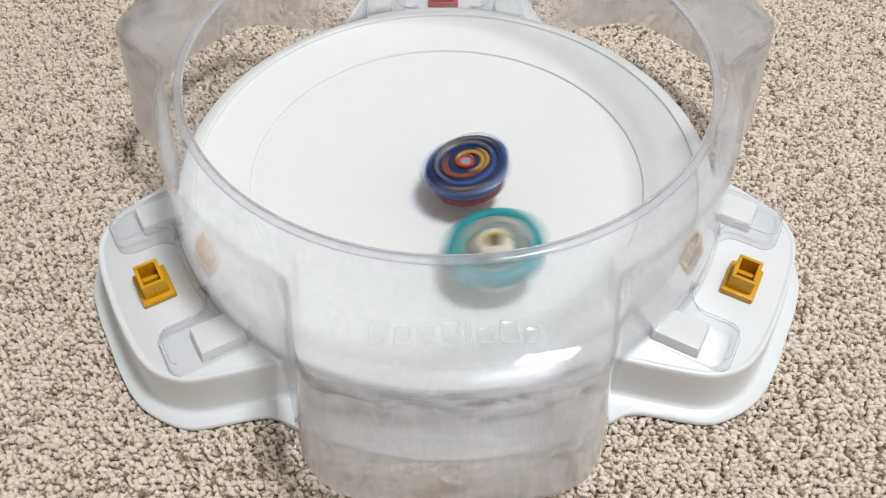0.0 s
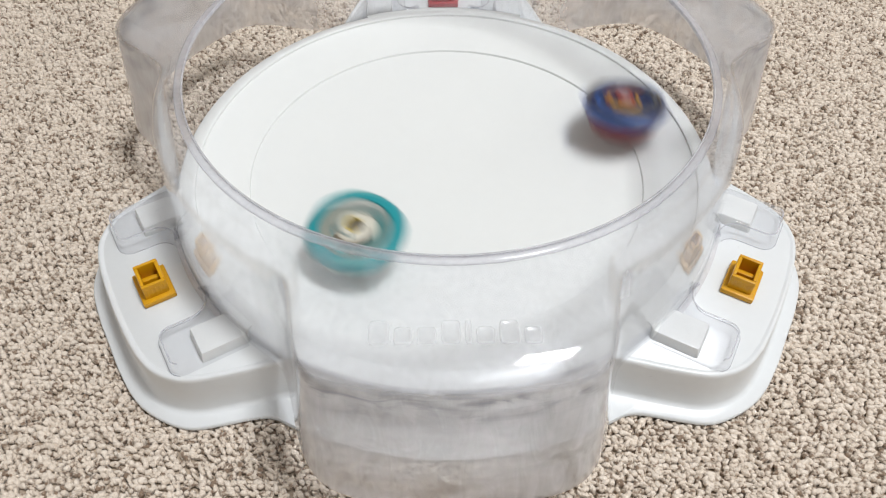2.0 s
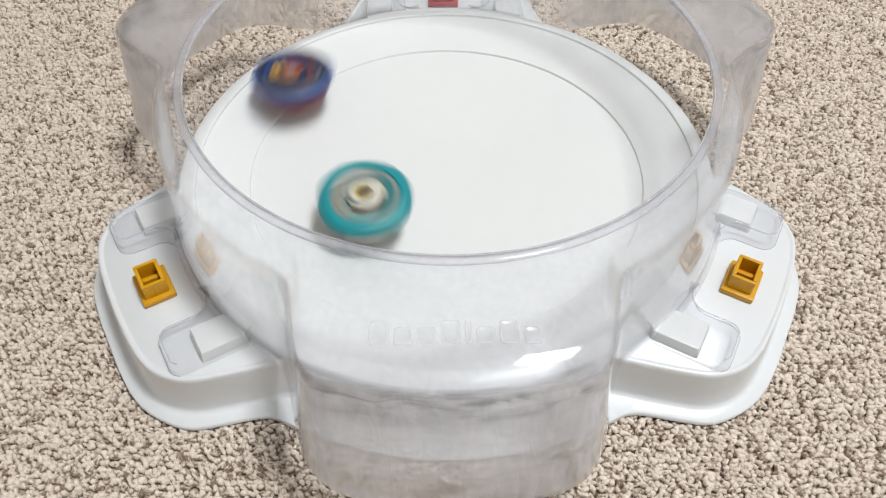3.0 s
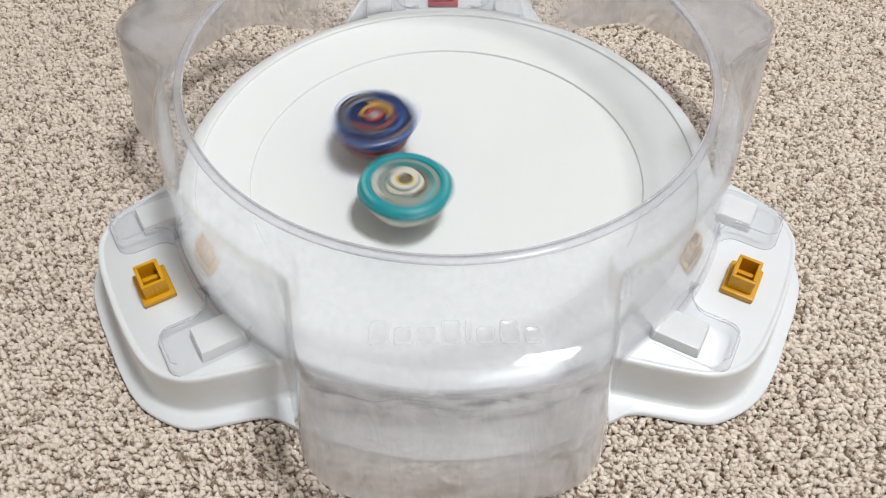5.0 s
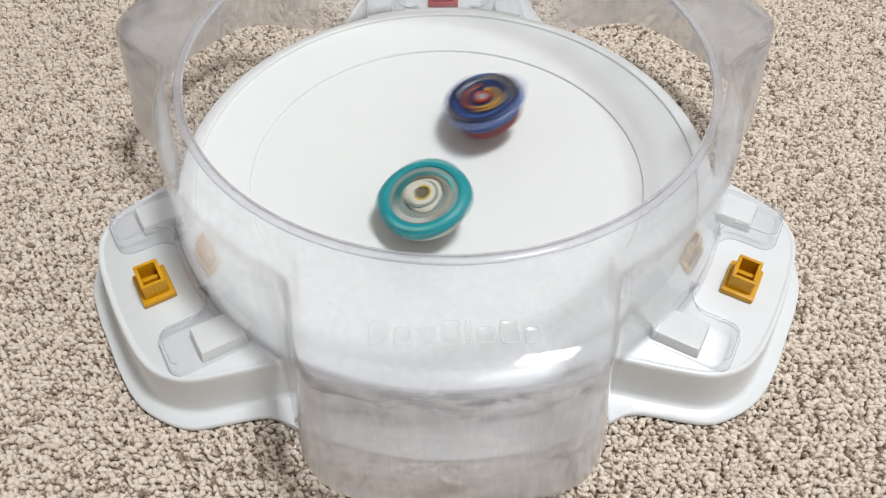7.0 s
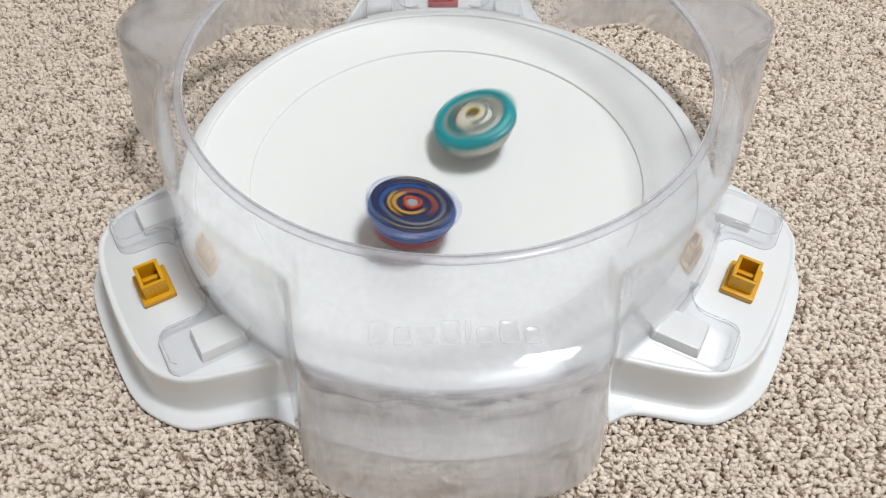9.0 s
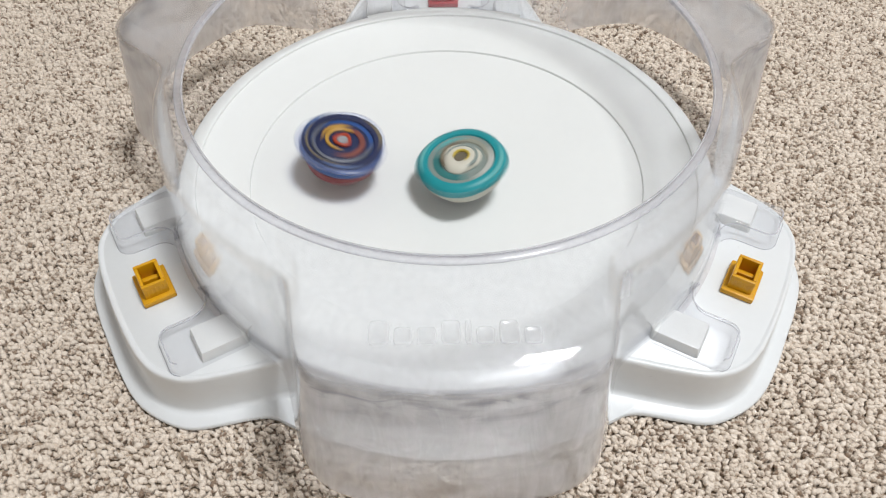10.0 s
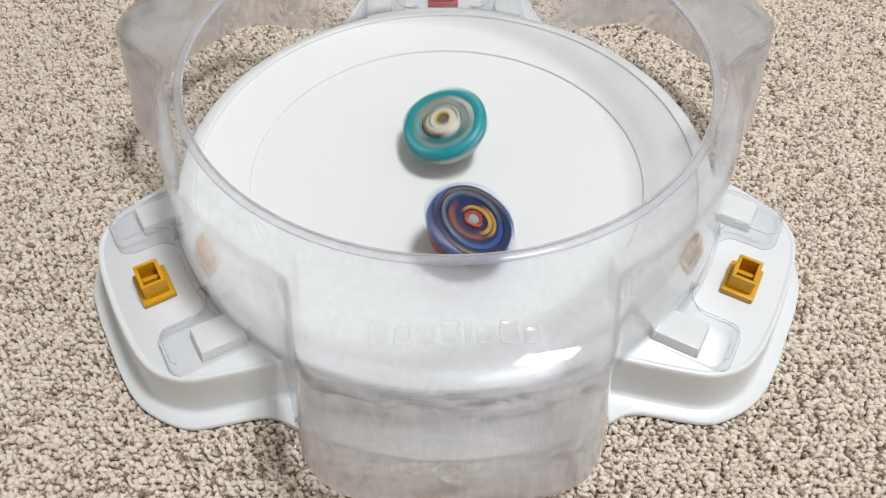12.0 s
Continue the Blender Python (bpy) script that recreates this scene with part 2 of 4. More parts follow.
def ceiling_panel(px, py, size):
    top = new("ceiling_light")
    top.location = (px, py, CEILING)
    h = size / 2 + 0.02
    for a in range(4):
        bm = box(bmesh.new(), -h - 0.01, h + 0.01, h - 0.015, h + 0.01, -0.05, 0.0, 0.002)
        bmesh.ops.rotate(bm, verts=bm.verts, matrix=Matrix.Rotation(a * math.pi / 2, 3, "Z"))
        part("frame", bm, M_FRAME, top, smooth=False)
    part("diffuser", box(bmesh.new(), -h + 0.02, h - 0.02, -h + 0.02, h - 0.02, -0.03, -0.012, 0.002), M_CEILING, top, "white diffuser plate")
    tagged(top, "square white ceiling light panel in a frame", "ceiling light", group="ceiling lights")


for px, py, watts, size in PANELS:
    ceiling_panel(px, py, size)


# ---- carpet pile: plump loops in wavering rows, smaller ones sunk between them ----
def carpet_pile():
    rng = np.random.default_rng(7)
    layers = []
    for pitch_x, pitch_y, long_, wide_, sunk in ((0.0035, 0.0029, (0.0014, 0.0027), (0.0010, 0.0017), 0.0),
                                                 (0.0029, 0.0025, (0.0009, 0.0018), (0.0006, 0.0012), 0.0006)):
        gx, gy = np.meshgrid(np.arange(-0.46, 0.46, pitch_x), np.arange(-0.215, 0.285, pitch_y))
        gx = gx + (np.arange(gx.shape[0]) % 2)[:, None] * pitch_x / 2
        cx = gx.ravel() + rng.normal(0, 0.0007, gx.size)
        cy = gy.ravel() + rng.normal(0, 0.0006, gx.size)
        keep = (np.hypot(cx, cy) > 0.118) & (np.abs(cx) < 0.255 + (cy + 0.2) * 0.37)
        cx, cy = cx[keep], cy[keep]
        # the rows waver, and every third one lies deeper
        row = (cy + 0.0012 * np.sin(cx * 47) + 0.0009 * np.sin(cx * 131 + cy * 60)) / 0.0102
        groove = np.clip(1 - np.abs(row - np.round(row)) / 0.2, 0, 1) * (0.6 + 0.4 * np.sin(cx * 29 + 2.0 * np.round(row)))
        top = -sunk - 0.0012 * groove - rng.uniform(0, 1, cx.size) ** 2 * 0.0013
        layers.append((cx, cy, top, rng.uniform(*long_, cx.size), rng.uniform(*wide_, cx.size)))
    cx, cy, top, long, wide = (np.concatenate(q) for q in zip(*layers))
    k, sides = cx.size, 7
    turn = rng.normal(-0.35, 0.6, k)
    a = np.arange(sides) * 2 * np.pi / sides
    wobble = rng.uniform(0.62, 1.32, (k, sides))
    verts = []
    for scale, drop in ((1.0, -0.0024), (0.92, -0.0006), (0.50, -0.00008)):
        u, v = np.outer(long, np.cos(a)) * scale * wobble, np.outer(wide, np.sin(a)) * scale * wobble
        x = cx[:, None] + u * np.cos(turn)[:, None] - v * np.sin(turn)[:, None]
        y = cy[:, None] + u * np.sin(turn)[:, None] + v * np.cos(turn)[:, None]
        z = (top + drop)[:, None] + rng.normal(0, 0.00026, x.shape)
        verts.append(np.stack([x, y, z], -1))
    verts.append(np.stack([cx, cy, top], -1)[:, None])
    verts = np.concatenate(verts, 1)
    rings = 3
    per = sides * rings + 1
    tris = []
    for r in range(rings - 1):
        for i in range(sides):
            j = (i + 1) % sides
            p, q = r * sides, (r + 1) * sides
            tris += [(p + i, p + j, q + j), (p + i, q + j, q + i)]
    tris += [((rings - 1) * sides + i, (rings - 1) * sides + (i + 1) % sides, rings * sides) for i in range(sides)]
    faces = (np.array(tris)[None] + (np.arange(k) * per)[:, None, None]).reshape(-1, 3)
    me = bpy.data.meshes.new("carpet_loops")
    me.vertices.add(k * per)
    me.vertices.foreach_set("co", verts.reshape(-1))
    me.loops.add(faces.size)
    me.loops.foreach_set("vertex_index", faces.reshape(-1))
    me.polygons.add(len(faces))
    me.polygons.foreach_set("loop_start", np.arange(0, faces.size, 3))
    me.update(calc_edges=True)
    me.polygons.foreach_set("use_smooth", [True] * len(faces))
    me.materials.append(M_PILE)
    ob = new("carpet_loops", me)
    return tagged(ob, "cream and brown looped carpet pile", "carpet", kind="stuff")


carpet_pile()

# ---- stadium: bowl with three wings ----
TURN = radians(0.9)          # how the stadium stands on the carpet
WINGS = [TURN + radians(a) for a in (90, 210, 330)]
POCKETS = [TURN + radians(a) for a in (270, 30, 150)]
R_STEP, Z_STEP, R_LIP, Z_LIP, Z_MID = 0.1131, 0.0281, 0.1408, 0.0382, 0.020
Z_WING = 0.029


def dish(r):
    if r < R_STEP:
        return Z_MID + (Z_STEP - Z_MID) * (r / R_STEP) ** 2
    return Z_STEP + (Z_LIP - Z_STEP) * min(1, (r - R_STEP) / (R_LIP - R_STEP)) ** 1.3


stadium = tagged(new("stadium"), "white plastic spinning top stadium with three wings on carpet", "toy stadium")
stadium.rotation_euler = (0, 0, TURN)


def bowl():
    prof = [(0.00002, Z_MID)] + [(r, dish(r)) for r in np.linspace(0.01, R_STEP - 0.0022, 14)]
    prof += [(R_STEP - 0.0006, Z_STEP - 0.0002), (R_STEP - 0.0002, Z_STEP + 0.0011), (R_STEP + 0.0006, Z_STEP + 0.0014)]
    prof += [(r, dish(r) + 0.0013 - 0.0022 * ((r - R_STEP) / (R_LIP - R_STEP)) ** 2) for r in np.linspace(R_STEP + 0.004, R_LIP - 0.0030, 8)]
    prof += [(R_LIP - 0.0004, Z_LIP - 0.0009), (R_LIP - 0.0001, Z_LIP + 0.0003), (R_LIP + 0.0006, Z_LIP + 0.0006), (R_LIP + 0.0014, Z_LIP + 0.0006),
             (0.1450, 0.0381), (0.1488, 0.0368), (0.1500, 0.0361), (0.1505, 0.0352), (0.1506, 0.0338), (0.1508, 0.0280), (0.1514, 0.0090), (0.1520, 0.0050), (0.1545, 0.0032),
             (0.1665, 0.0028), (0.1675, 0.0020), (0.1675, 0.0004), (0.165, 0.0), (0.148, 0.001), (0.142, 0.030), (0.110, 0.022), (0.00002, 0.014)]
    mesh_object("bowl", *lathe(prof, 192, closed=True), M_WHITE, stadium, sharp=28)
    wall = [(0.1502, 0.0358), (0.1508, 0.0352), (0.1511, 0.0338), (0.1514, 0.0280), (0.1521, 0.0090), (0.1528, 0.0056), (0.1546, 0.0036), (0.1530, 0.0034), (0.1515, 0.0055), (0.1505, 0.0280)]
    mesh_object("outer_wall", *lathe(wall, 192, closed=True), M_STREAKED, stadium, "white outer wall with grey scuff streaks", sharp=40)


bowl()


def smooth_line(points, n):
    """n points along a Catmull-Rom line through the points."""
    pts = [Vector(q) for q in points]
    pts = [2 * pts[0] - pts[1]] + pts + [2 * pts[-1] - pts[-2]]
    out = []
    for i in range(n):
        s = i / (n - 1) * (len(pts) - 3)
        k = min(int(s), len(pts) - 4)
        t = s - k
        a, b, c, d = pts[k:k + 4]
        out.append(0.5 * (2 * b + (c - a) * t + (2 * a - 5 * b + 4 * c - d) * t * t + (3 * b - a - 3 * c + d) * t ** 3))
    return out


WING_TOP = [(0.128, 0.0745), (0.142, 0.0705), (0.160, 0.0655), (0.177, 0.0590), (0.1875, 0.0480), (0.1920, 0.0350), (0.1938, 0.0180), (0.1943, 0.0)]
WING_FOOT = [(0.128, 0.108), (0.1405, 0.0915), (0.1470, 0.0820), (0.1545, 0.0775), (0.168, 0.0730), (0.184, 0.0665), (0.1950, 0.0535), (0.2015, 0.0380), (0.2035, 0.0180), (0.2035, 0.0)]


def both_sides(points):
    half = smooth_line(points, 40)
    return half + [Vector((q.x, -q.y)) for q in reversed(half[:-1])]


def wing(angle):
    top, foot = both_sides(WING_TOP), both_sides(WING_FOOT)
    rows_ = []
    n = len(top)
    normals = []
    for i in range(n):
        d = top[min(i + 1, n - 1)] - top[max(i - 1, 0)]
        normals.append(Vector((-d.y, d.x)).normalized() * (-1 if i >= 0 else 1))
    mid = Vector((0.16, 0))
    normals = [q if q.dot(top[i] - mid) > 0 else -q for i, q in enumerate(normals)]

    def off(k, d, z):
        q = top[k] + normals[k] * d
        return (q.x, q.y, z)
    levels = [(-0.0040, Z_WING), (-0.0034, Z_WING - 0.0005), (-0.0026, Z_WING - 0.0005), (-0.0021, Z_WING - 0.0001), (-0.0012, Z_WING - 0.0001), (-0.0004, Z_WING - 0.0004), (0.0, Z_WING - 0.0010), (0.0003, Z_WING - 0.003), (0.0012, 0.016), (0.0022, 0.0062), (0.0026, 0.0046), (0.0036, 0.0036), (0.0048, 0.0031)]
    rows_ = [[off(k, d, z) for k in range(n)] for d, z in levels]
    rows_ += [[(q.x, q.y, 0.0030) for q in foot]]
    mid2 = Vector((0.15, 0))
    out = [(q - mid2).normalized() * 0.0008 for q in foot]
    rows_ += [[(q.x + o.x, q.y + o.y, 0.0022) for q, o in zip(foot, out)], [(q.x + o.x, q.y + o.y, 0.0004) for q, o in zip(foot, out)]]
    verts = [v for r in rows_ for v in r]
    faces = [(a * n + i, a * n + i + 1, (a + 1) * n + i + 1, (a + 1) * n + i) for a in range(len(rows_) - 1) for i in range(n - 1)]
    faces += [(i, n - 1 - i, n - 2 - i, i + 1) for i in range(n // 2)]
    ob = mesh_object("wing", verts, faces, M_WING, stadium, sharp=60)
    ob.rotation_euler = (0, 0, angle - TURN)


for a in WINGS:
    wing(a)


def neck(angle):
    """The raised shelf that joins the bowl to a wing."""
    sec = [(0.1470, 0.0280), (0.1524, 0.0280), (0.1520, 0.0360), (0.1512, 0.0371), (0.1496, 0.0374), (0.1470, 0.0370)]
    ob = mesh_object("neck", *lathe(sec, 36, closed=True, start=-20.5, arc=41), M_WHITE, stadium, sharp=50)
    ob.rotation_euler = (0, 0, angle - TURN)


for a in WINGS:
    neck(a)


def clip(angle, material, label, name):
    """A square socket clip: base plate, open box, and a bar across it."""
    top = tagged(new(name), label, "clip", group="stadium clips")
    top.matrix_world = Matrix.Rotation(angle, 4, "Z") @ Matrix.Translation((0.172, 0, Z_WING))
    bm = bmesh.new()
    box(bm, -0.0083, 0.0083, -0.0108, 0.0108, 0.0, 0.0034, 0.0012)
    part("base_plate", bm, material, top)
    x, y, w, h = 0.0060, 0.0080, 0.0019, 0.0122
    walls = ((-x, x, -y, -y + w), (-x, x, y - w, y), (-x, -x + w, -y + w, y - w), (x - w, x, -y + w, y - w))
    bm = bmesh.new()
    for q in walls:
        box(bm, *q, 0.0030, h, 0.0007)
    part("socket", bm, material, top)
    for k in range(5):
        for side in (-1, 1):
            bm = bmesh.new()
            xm = -0.0042 + k * 0.0021
            box(bm, xm - 0.0005, xm + 0.0005, side * y - 0.0002, side * y + 0.0002, 0.0032, h - 0.0020, 0.00015)
            part("rib", bm, material, top)
    bm = bmesh.new()
    box(bm, -x + w, x - w, -0.0012, 0.0012, 0.0032, 0.0085, 0.0004)
    part("crossbar", bm, material, top)


clip(WINGS[1], M_YELLOW, "amber plastic socket clip standing on the stadium wing", "socket_clip")
clip(WINGS[2], M_YELLOW, "amber plastic socket clip standing on the stadium wing", "socket_clip")
clip(WINGS[0], M_RED, "red plastic socket clip on the far stadium wing", "socket_clip")

# ---- clear cover: open ring wall with three pockets ----
cover = tagged(new("cover"), "clear scuffed plastic stadium cover with three pockets", "cover")
cover.rotation_euler = (0, 0, TURN)
Z_EDGE, Z_HEM = 0.1005, 0.0292


def top_height(t):
    """The cover's top from the rim (0) to the shoulder (1)."""
    return 0.1060 - 0.0017 * t - 0.0024 * t ** 7



def pocket_radius(phi, arc, side, slope, u0, wall, n=26):
    """The distance of the cover's wall from the middle, phi away from a pocket's middle."""
    s = (side + slope * u0) / max(1e-4, math.sin(abs(phi)) + slope * math.cos(phi))
    r = (arc ** -n + s ** -n) ** (-1 / n)
    return (r ** 22 + wall ** 22) ** (1 / 22) - 0.002 * (wall / r) ** 8 if r > wall else (r ** 22 + wall ** 22) ** (1 / 22) - 0.002 * (r / wall) ** 8


def wear_and_streaks(x, y, z):
    """How worn and streaked the cover is: most on the pockets' outer walls, fading along the ring and over the
    shoulder.
    """
    phi = (math.atan2(y, x) + math.pi / 2 + math.pi / 3) % (2 * math.pi / 3) - math.pi / 3
    a = min(1, max(0, (34 - abs(math.degrees(phi))) / 14))
    b = min(1, max(0, (Z_EDGE - 0.0015 - z) / 0.006))
    return a * a * (3 - 2 * a) * b * b * (3 - 2 * b) * (1.0 if y < -0.1 else 0.8)   # lower on the rear pockets, to balance their brightness


def cover_shell():
    steps, rows_ = 720, []
    angles = [2 * math.pi * i / steps for i in range(steps)]

    for a in angles:
        # pockets at -90, 30 and 150 degrees
        phi = (a + math.pi / 2 + math.pi / 3) % (2 * math.pi / 3) - math.pi / 3
        rt = pocket_radius(phi, 0.1875, 0.0635, 0.10, 0.170, 0.1480, 18)
        rb = pocket_radius(phi, 0.2010, 0.0680, 0.20, 0.178, 0.1540, 15)
        inner = 0.1335
        line = []
        for k in range(21):
            t = k / 20
            r = inner + (rt - 0.0075 - inner) * t
            line.append((r, top_height(t)))
        line += [(rt - 0.0045, Z_EDGE + 0.0001), (rt - 0.0024, Z_EDGE - 0.0012), (rt - 0.0009, Z_EDGE - 0.0028), (rt - 0.0002, Z_EDGE - 0.0048), (rt, Z_EDGE - 0.0070)]
        for k in range(1, 11):
            t = k / 10
            line.append((rt + (rb - rt) * (0.75 * t + 0.25 * t * t), Z_EDGE - 0.0070 + (Z_HEM - Z_EDGE + 0.0070) * t))
        rows_.append(line)
    m = len(rows_[0])
    verts = [(r * math.cos(a), r * math.sin(a), z) for a, line in zip(angles, rows_) for r, z in line]
    faces = [(i * m + k, ((i + 1) % steps) * m + k, ((i + 1) % steps) * m + k + 1, i * m + k + 1) for i in range(steps) for k in range(m - 1)]
    # the pockets' outer walls are more scuffed than the ring and the tops, with painted streaks
    kinds = {}
    for f in faces:
        x, y = (sum(verts[q][c] for q in f) / 4 for c in (0, 1))
        a = math.atan2(y, x)
        phi = (a + math.pi / 2 + math.pi / 3) % (2 * math.pi / 3) - math.pi / 3
        low = sum(verts[q][2] for q in f) / 4 < Z_EDGE - 0.006
        pocket = round((a + math.pi / 2 - phi) / (2 * math.pi / 3)) % 3 if low and abs(phi) < radians(27) else -1
        kinds.setdefault(pocket, []).append(f)
    for pocket, fs in kinds.items():
        used = sorted({q for f in fs for q in f})
        index = {q: i for i, q in enumerate(used)}
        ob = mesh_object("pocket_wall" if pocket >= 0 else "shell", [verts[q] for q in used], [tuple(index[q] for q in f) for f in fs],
                         M_CLEAR, cover, "hazy clear pocket wall with painted streaks" if pocket >= 0 else "")
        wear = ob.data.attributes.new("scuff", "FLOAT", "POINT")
        wear.data.foreach_set("value", [wear_and_streaks(*verts[q]) for q in used])
        thick = ob.modifiers.new("thickness", "SOLIDIFY")
        thick.thickness, thick.offset, thick.use_rim = 0.0014, -1, False


cover_shell()
mesh_object("rim", *lathe([(0.1312, 0.1058), (0.1316, 0.1052), (0.1336, 0.1054), (0.1345, 0.1062), (0.1347, 0.1070), (0.1344, 0.1077), (0.1336, 0.1080), (0.1326, 0.1081), (0.1316, 0.1083), (0.1311, 0.1080), (0.1309, 0.1074)], 256, closed=True), M_LIP, cover, "milky rounded plastic rim")
mesh_object("rim_bead", *lathe(ring(0.1303, 0.1311, 0.1062, 0.1086, 0.0004), 256, closed=True), M_BEAD, cover, "bright inner bead of the rim")


def tube(path, radius, sides=6):
    """A round bar along a path."""
    verts, faces, n = [], [], len(path)
    for i, p in enumerate(path):
        d = (path[min(i + 1, n - 1)] - path[max(i - 1, 0)]).normalized()
        across = d.cross(Vector((0, 0, 1))).normalized()
        up = across.cross(d)
        verts += [p + (across * math.cos(2 * math.pi * k / sides) + up * math.sin(2 * math.pi * k / sides)) * radius for k in range(sides)]
    for i in range(n - 1):
        faces += [(i * sides + k, i * sides + (k + 1) % sides, (i + 1) * sides + (k + 1) % sides, (i + 1) * sides + k) for k in range(sides)]
    return verts, faces + [tuple(range(sides)), tuple(range((n - 1) * sides, n * sides))]


def lug(angle, side):
    """A clear foot of the cover over a white block of the wing."""
    # outline: a hollow sweep out of the ring, two rounded corners, back into the ring
    line = [(0.1500, 0.0150), (0.1532, 0.0165)]
    line += [(0.1625 - 0.0085 * math.cos(q), 0.0205 + 0.0085 * math.sin(q)) for q in (radians(v) for v in range(0, 91, 10))]
    for mx, my, r, q0 in ((0.1735, 0.0360, 0.0070, -90), (0.1745, 0.0505, 0.0060, 0)):
        line += [(mx + r * math.cos(q), my + r * math.sin(q)) for q in (radians(q0 + v) for v in range(0, 91, 10))]
    line += [(0.1640, 0.0565), (0.1440, 0.0565), (0.1440, 0.0300)]
    n, bm, rings = len(line), bmesh.new(), []
    for inset, z in ((-0.0005, 0.0002), (0.0003, 0.0030), (0.0011, 0.0064), (0.0015, 0.0076), (0.0021, 0.0083), (0.0029, 0.0085)):
        ring = []
        for i, (x, y) in enumerate(line):
            (ax, ay), (bx, by) = line[i - 1], line[(i + 1) % n]
            d = math.hypot(bx - ax, by - ay)
            lean = 1 + 1.3 * max(0, (bx - ax) / d)   # the wall towards the clip leans back
            ring.append(bm.verts.new((x - inset * lean * (by - ay) / d, side * (y + inset * lean * (bx - ax) / d), Z_WING + z)))
        rings.append(ring)
    for low, high in zip(rings, rings[1:]):
        for i in range(n):
            bm.faces.new((low[i], low[(i + 1) % n], high[(i + 1) % n], high[i]))
    bm.faces.new(rings[-1])
    edge = [v.co.copy() for v in rings[3][4:-6]]
    foot = [v.co.copy() for v in rings[0][4:-6]]
    ob = part("lug", bm, M_LUG, cover)
    ob.rotation_euler = (0, 0, angle - TURN)
    # Added hazy tubes stand in for the lines that refraction draws along the edges.
    for name, path, thick in (("lug_edge_line", edge, 0.0004), ("lug_foot_line", foot, 0.0002)):
        ob = mesh_object(name, *tube(path, thick), M_BEAD, cover)
        ob.rotation_euler = (0, 0, angle - TURN)
    bm = bmesh.new()
    y0, y1 = sorted((side * 0.0355, side * 0.0550))
    box(bm, 0.142, 0.1665, y0, y1, Z_WING - 0.001, Z_WING + 0.0060, 0.0014, 0.0012)
    st = part("block", bm, M_WHITE, stadium)
    st.rotation_euler = (0, 0, angle - TURN)


def hem(angle):
    """The flat hem of the cover along a wing, between its two feet."""
    sec = [(0.1528, Z_WING + 0.0003), (0.1552, Z_WING + 0.0003), (0.1555, Z_WING + 0.0010), (0.1550, Z_WING + 0.0015), (0.1540, Z_WING + 0.0020), (0.1534, Z_WING + 0.0034), (0.1530, Z_WING + 0.0034)]
    ob = mesh_object("hem", *lathe(sec, 40, closed=True, start=-13, arc=26), M_EDGE, cover, sharp=50)
    ob.rotation_euler = (0, 0, angle - TURN)


for a in WINGS:
    lug(a, 1), lug(a, -1), hem(a)


def lettering():
    """The raised maker's mark on a pocket's top, as plain rounded pads."""
    widths = [8.0, 7.0, 7.4, 7.4, 2.6, 7.0, 7.6, 7.0]
    heights = [10.2, 7.4, 7.4, 10.2, 10.2, 7.4, 10.2, 7.4]
    x = -(sum(widths) + 7 * 1.5) / 2
    for w, h in zip(widths, heights):
        wide, high, n = w / 2000, h / 2000, 32
        mx, my = (x + w / 2) / 1000, -0.1694 + high
        verts, faces = [], []
        for shrink, z in ((0.0, -0.0002), (0.0002, 0.0002), (0.0004, 0.00035), (0.0007, 0.0004), (0.0011, 0.0003), (0.0013, 0.0002)):
            for i in range(n):
                q = 2 * math.pi * i / n
                c, d = math.cos(q), math.sin(q)
                px, py = mx + max(0.0001, wide - shrink) * math.copysign(abs(c) ** 0.45, c), my + (high - shrink) * math.copysign(abs(d) ** 0.45, d)
                verts.append((px, py, top_height(max(0, math.hypot(px, py) - 0.1335) / 0.0465) + z))
        for r in range(5):
            faces += [(r * n + i, r * n + (i + 1) % n, (r + 1) * n + (i + 1) % n, (r + 1) * n + i) for i in range(n)]
        faces.append(tuple(range(5 * n, 6 * n)))
        mesh_object("raised_mark", verts, faces, M_MARK, cover)
        x += w + 1.5


lettering()



# ---- spinning tops ----
M_BLUE = plain("blue_plastic", (0.020, 0.070, 0.24), 0.45, vary=0.2, scale=120)
M_NAVY = plain("navy_plastic", (0.010, 0.017, 0.065), 0.45, vary=0.25, scale=120)
M_GUN = plain("dark_metal", (0.15, 0.16, 0.19), 0.45, metal=0.4, vary=0.2, scale=150)
M_SILVER = plain("silver_metal", (0.28, 0.285, 0.30), 0.6, metal=0.2, vary=0.1, scale=150)
M_GOLD = plain("gold_paint", (0.42, 0.24, 0.045), 0.45, metal=0.1, vary=0.15, scale=150)
M_SCARLET = plain("scarlet_plastic", (0.38, 0.05, 0.022), 0.35, vary=0.15, scale=150)
M_MAROON = plain("maroon_plastic", (0.17, 0.018, 0.02), 0.4, vary=0.15, scale=150)
M_TEAL = plain("teal_plastic", (0.006, 0.25, 0.28), 0.42, vary=0.12, scale=120)
M_TEAL_DARK = plain("dark_teal_plastic", (0.03, 0.16, 0.16), 0.35, vary=0.15, scale=120)
M_SAGE = plain("grey_green_plastic", (0.21, 0.25, 0.23), 0.38, vary=0.12, scale=120)
M_CREAM = plain("cream_plastic", (0.54, 0.52, 0.44), 0.45, vary=0.08, scale=120)
M_OCHRE = plain("ochre_paint", (0.50, 0.38, 0.06), 0.4, vary=0.1, scale=150)
M_SCARLET_DARK = plain("dark_red_plastic", (0.20, 0.022, 0.024), 0.42, vary=0.15, scale=150)
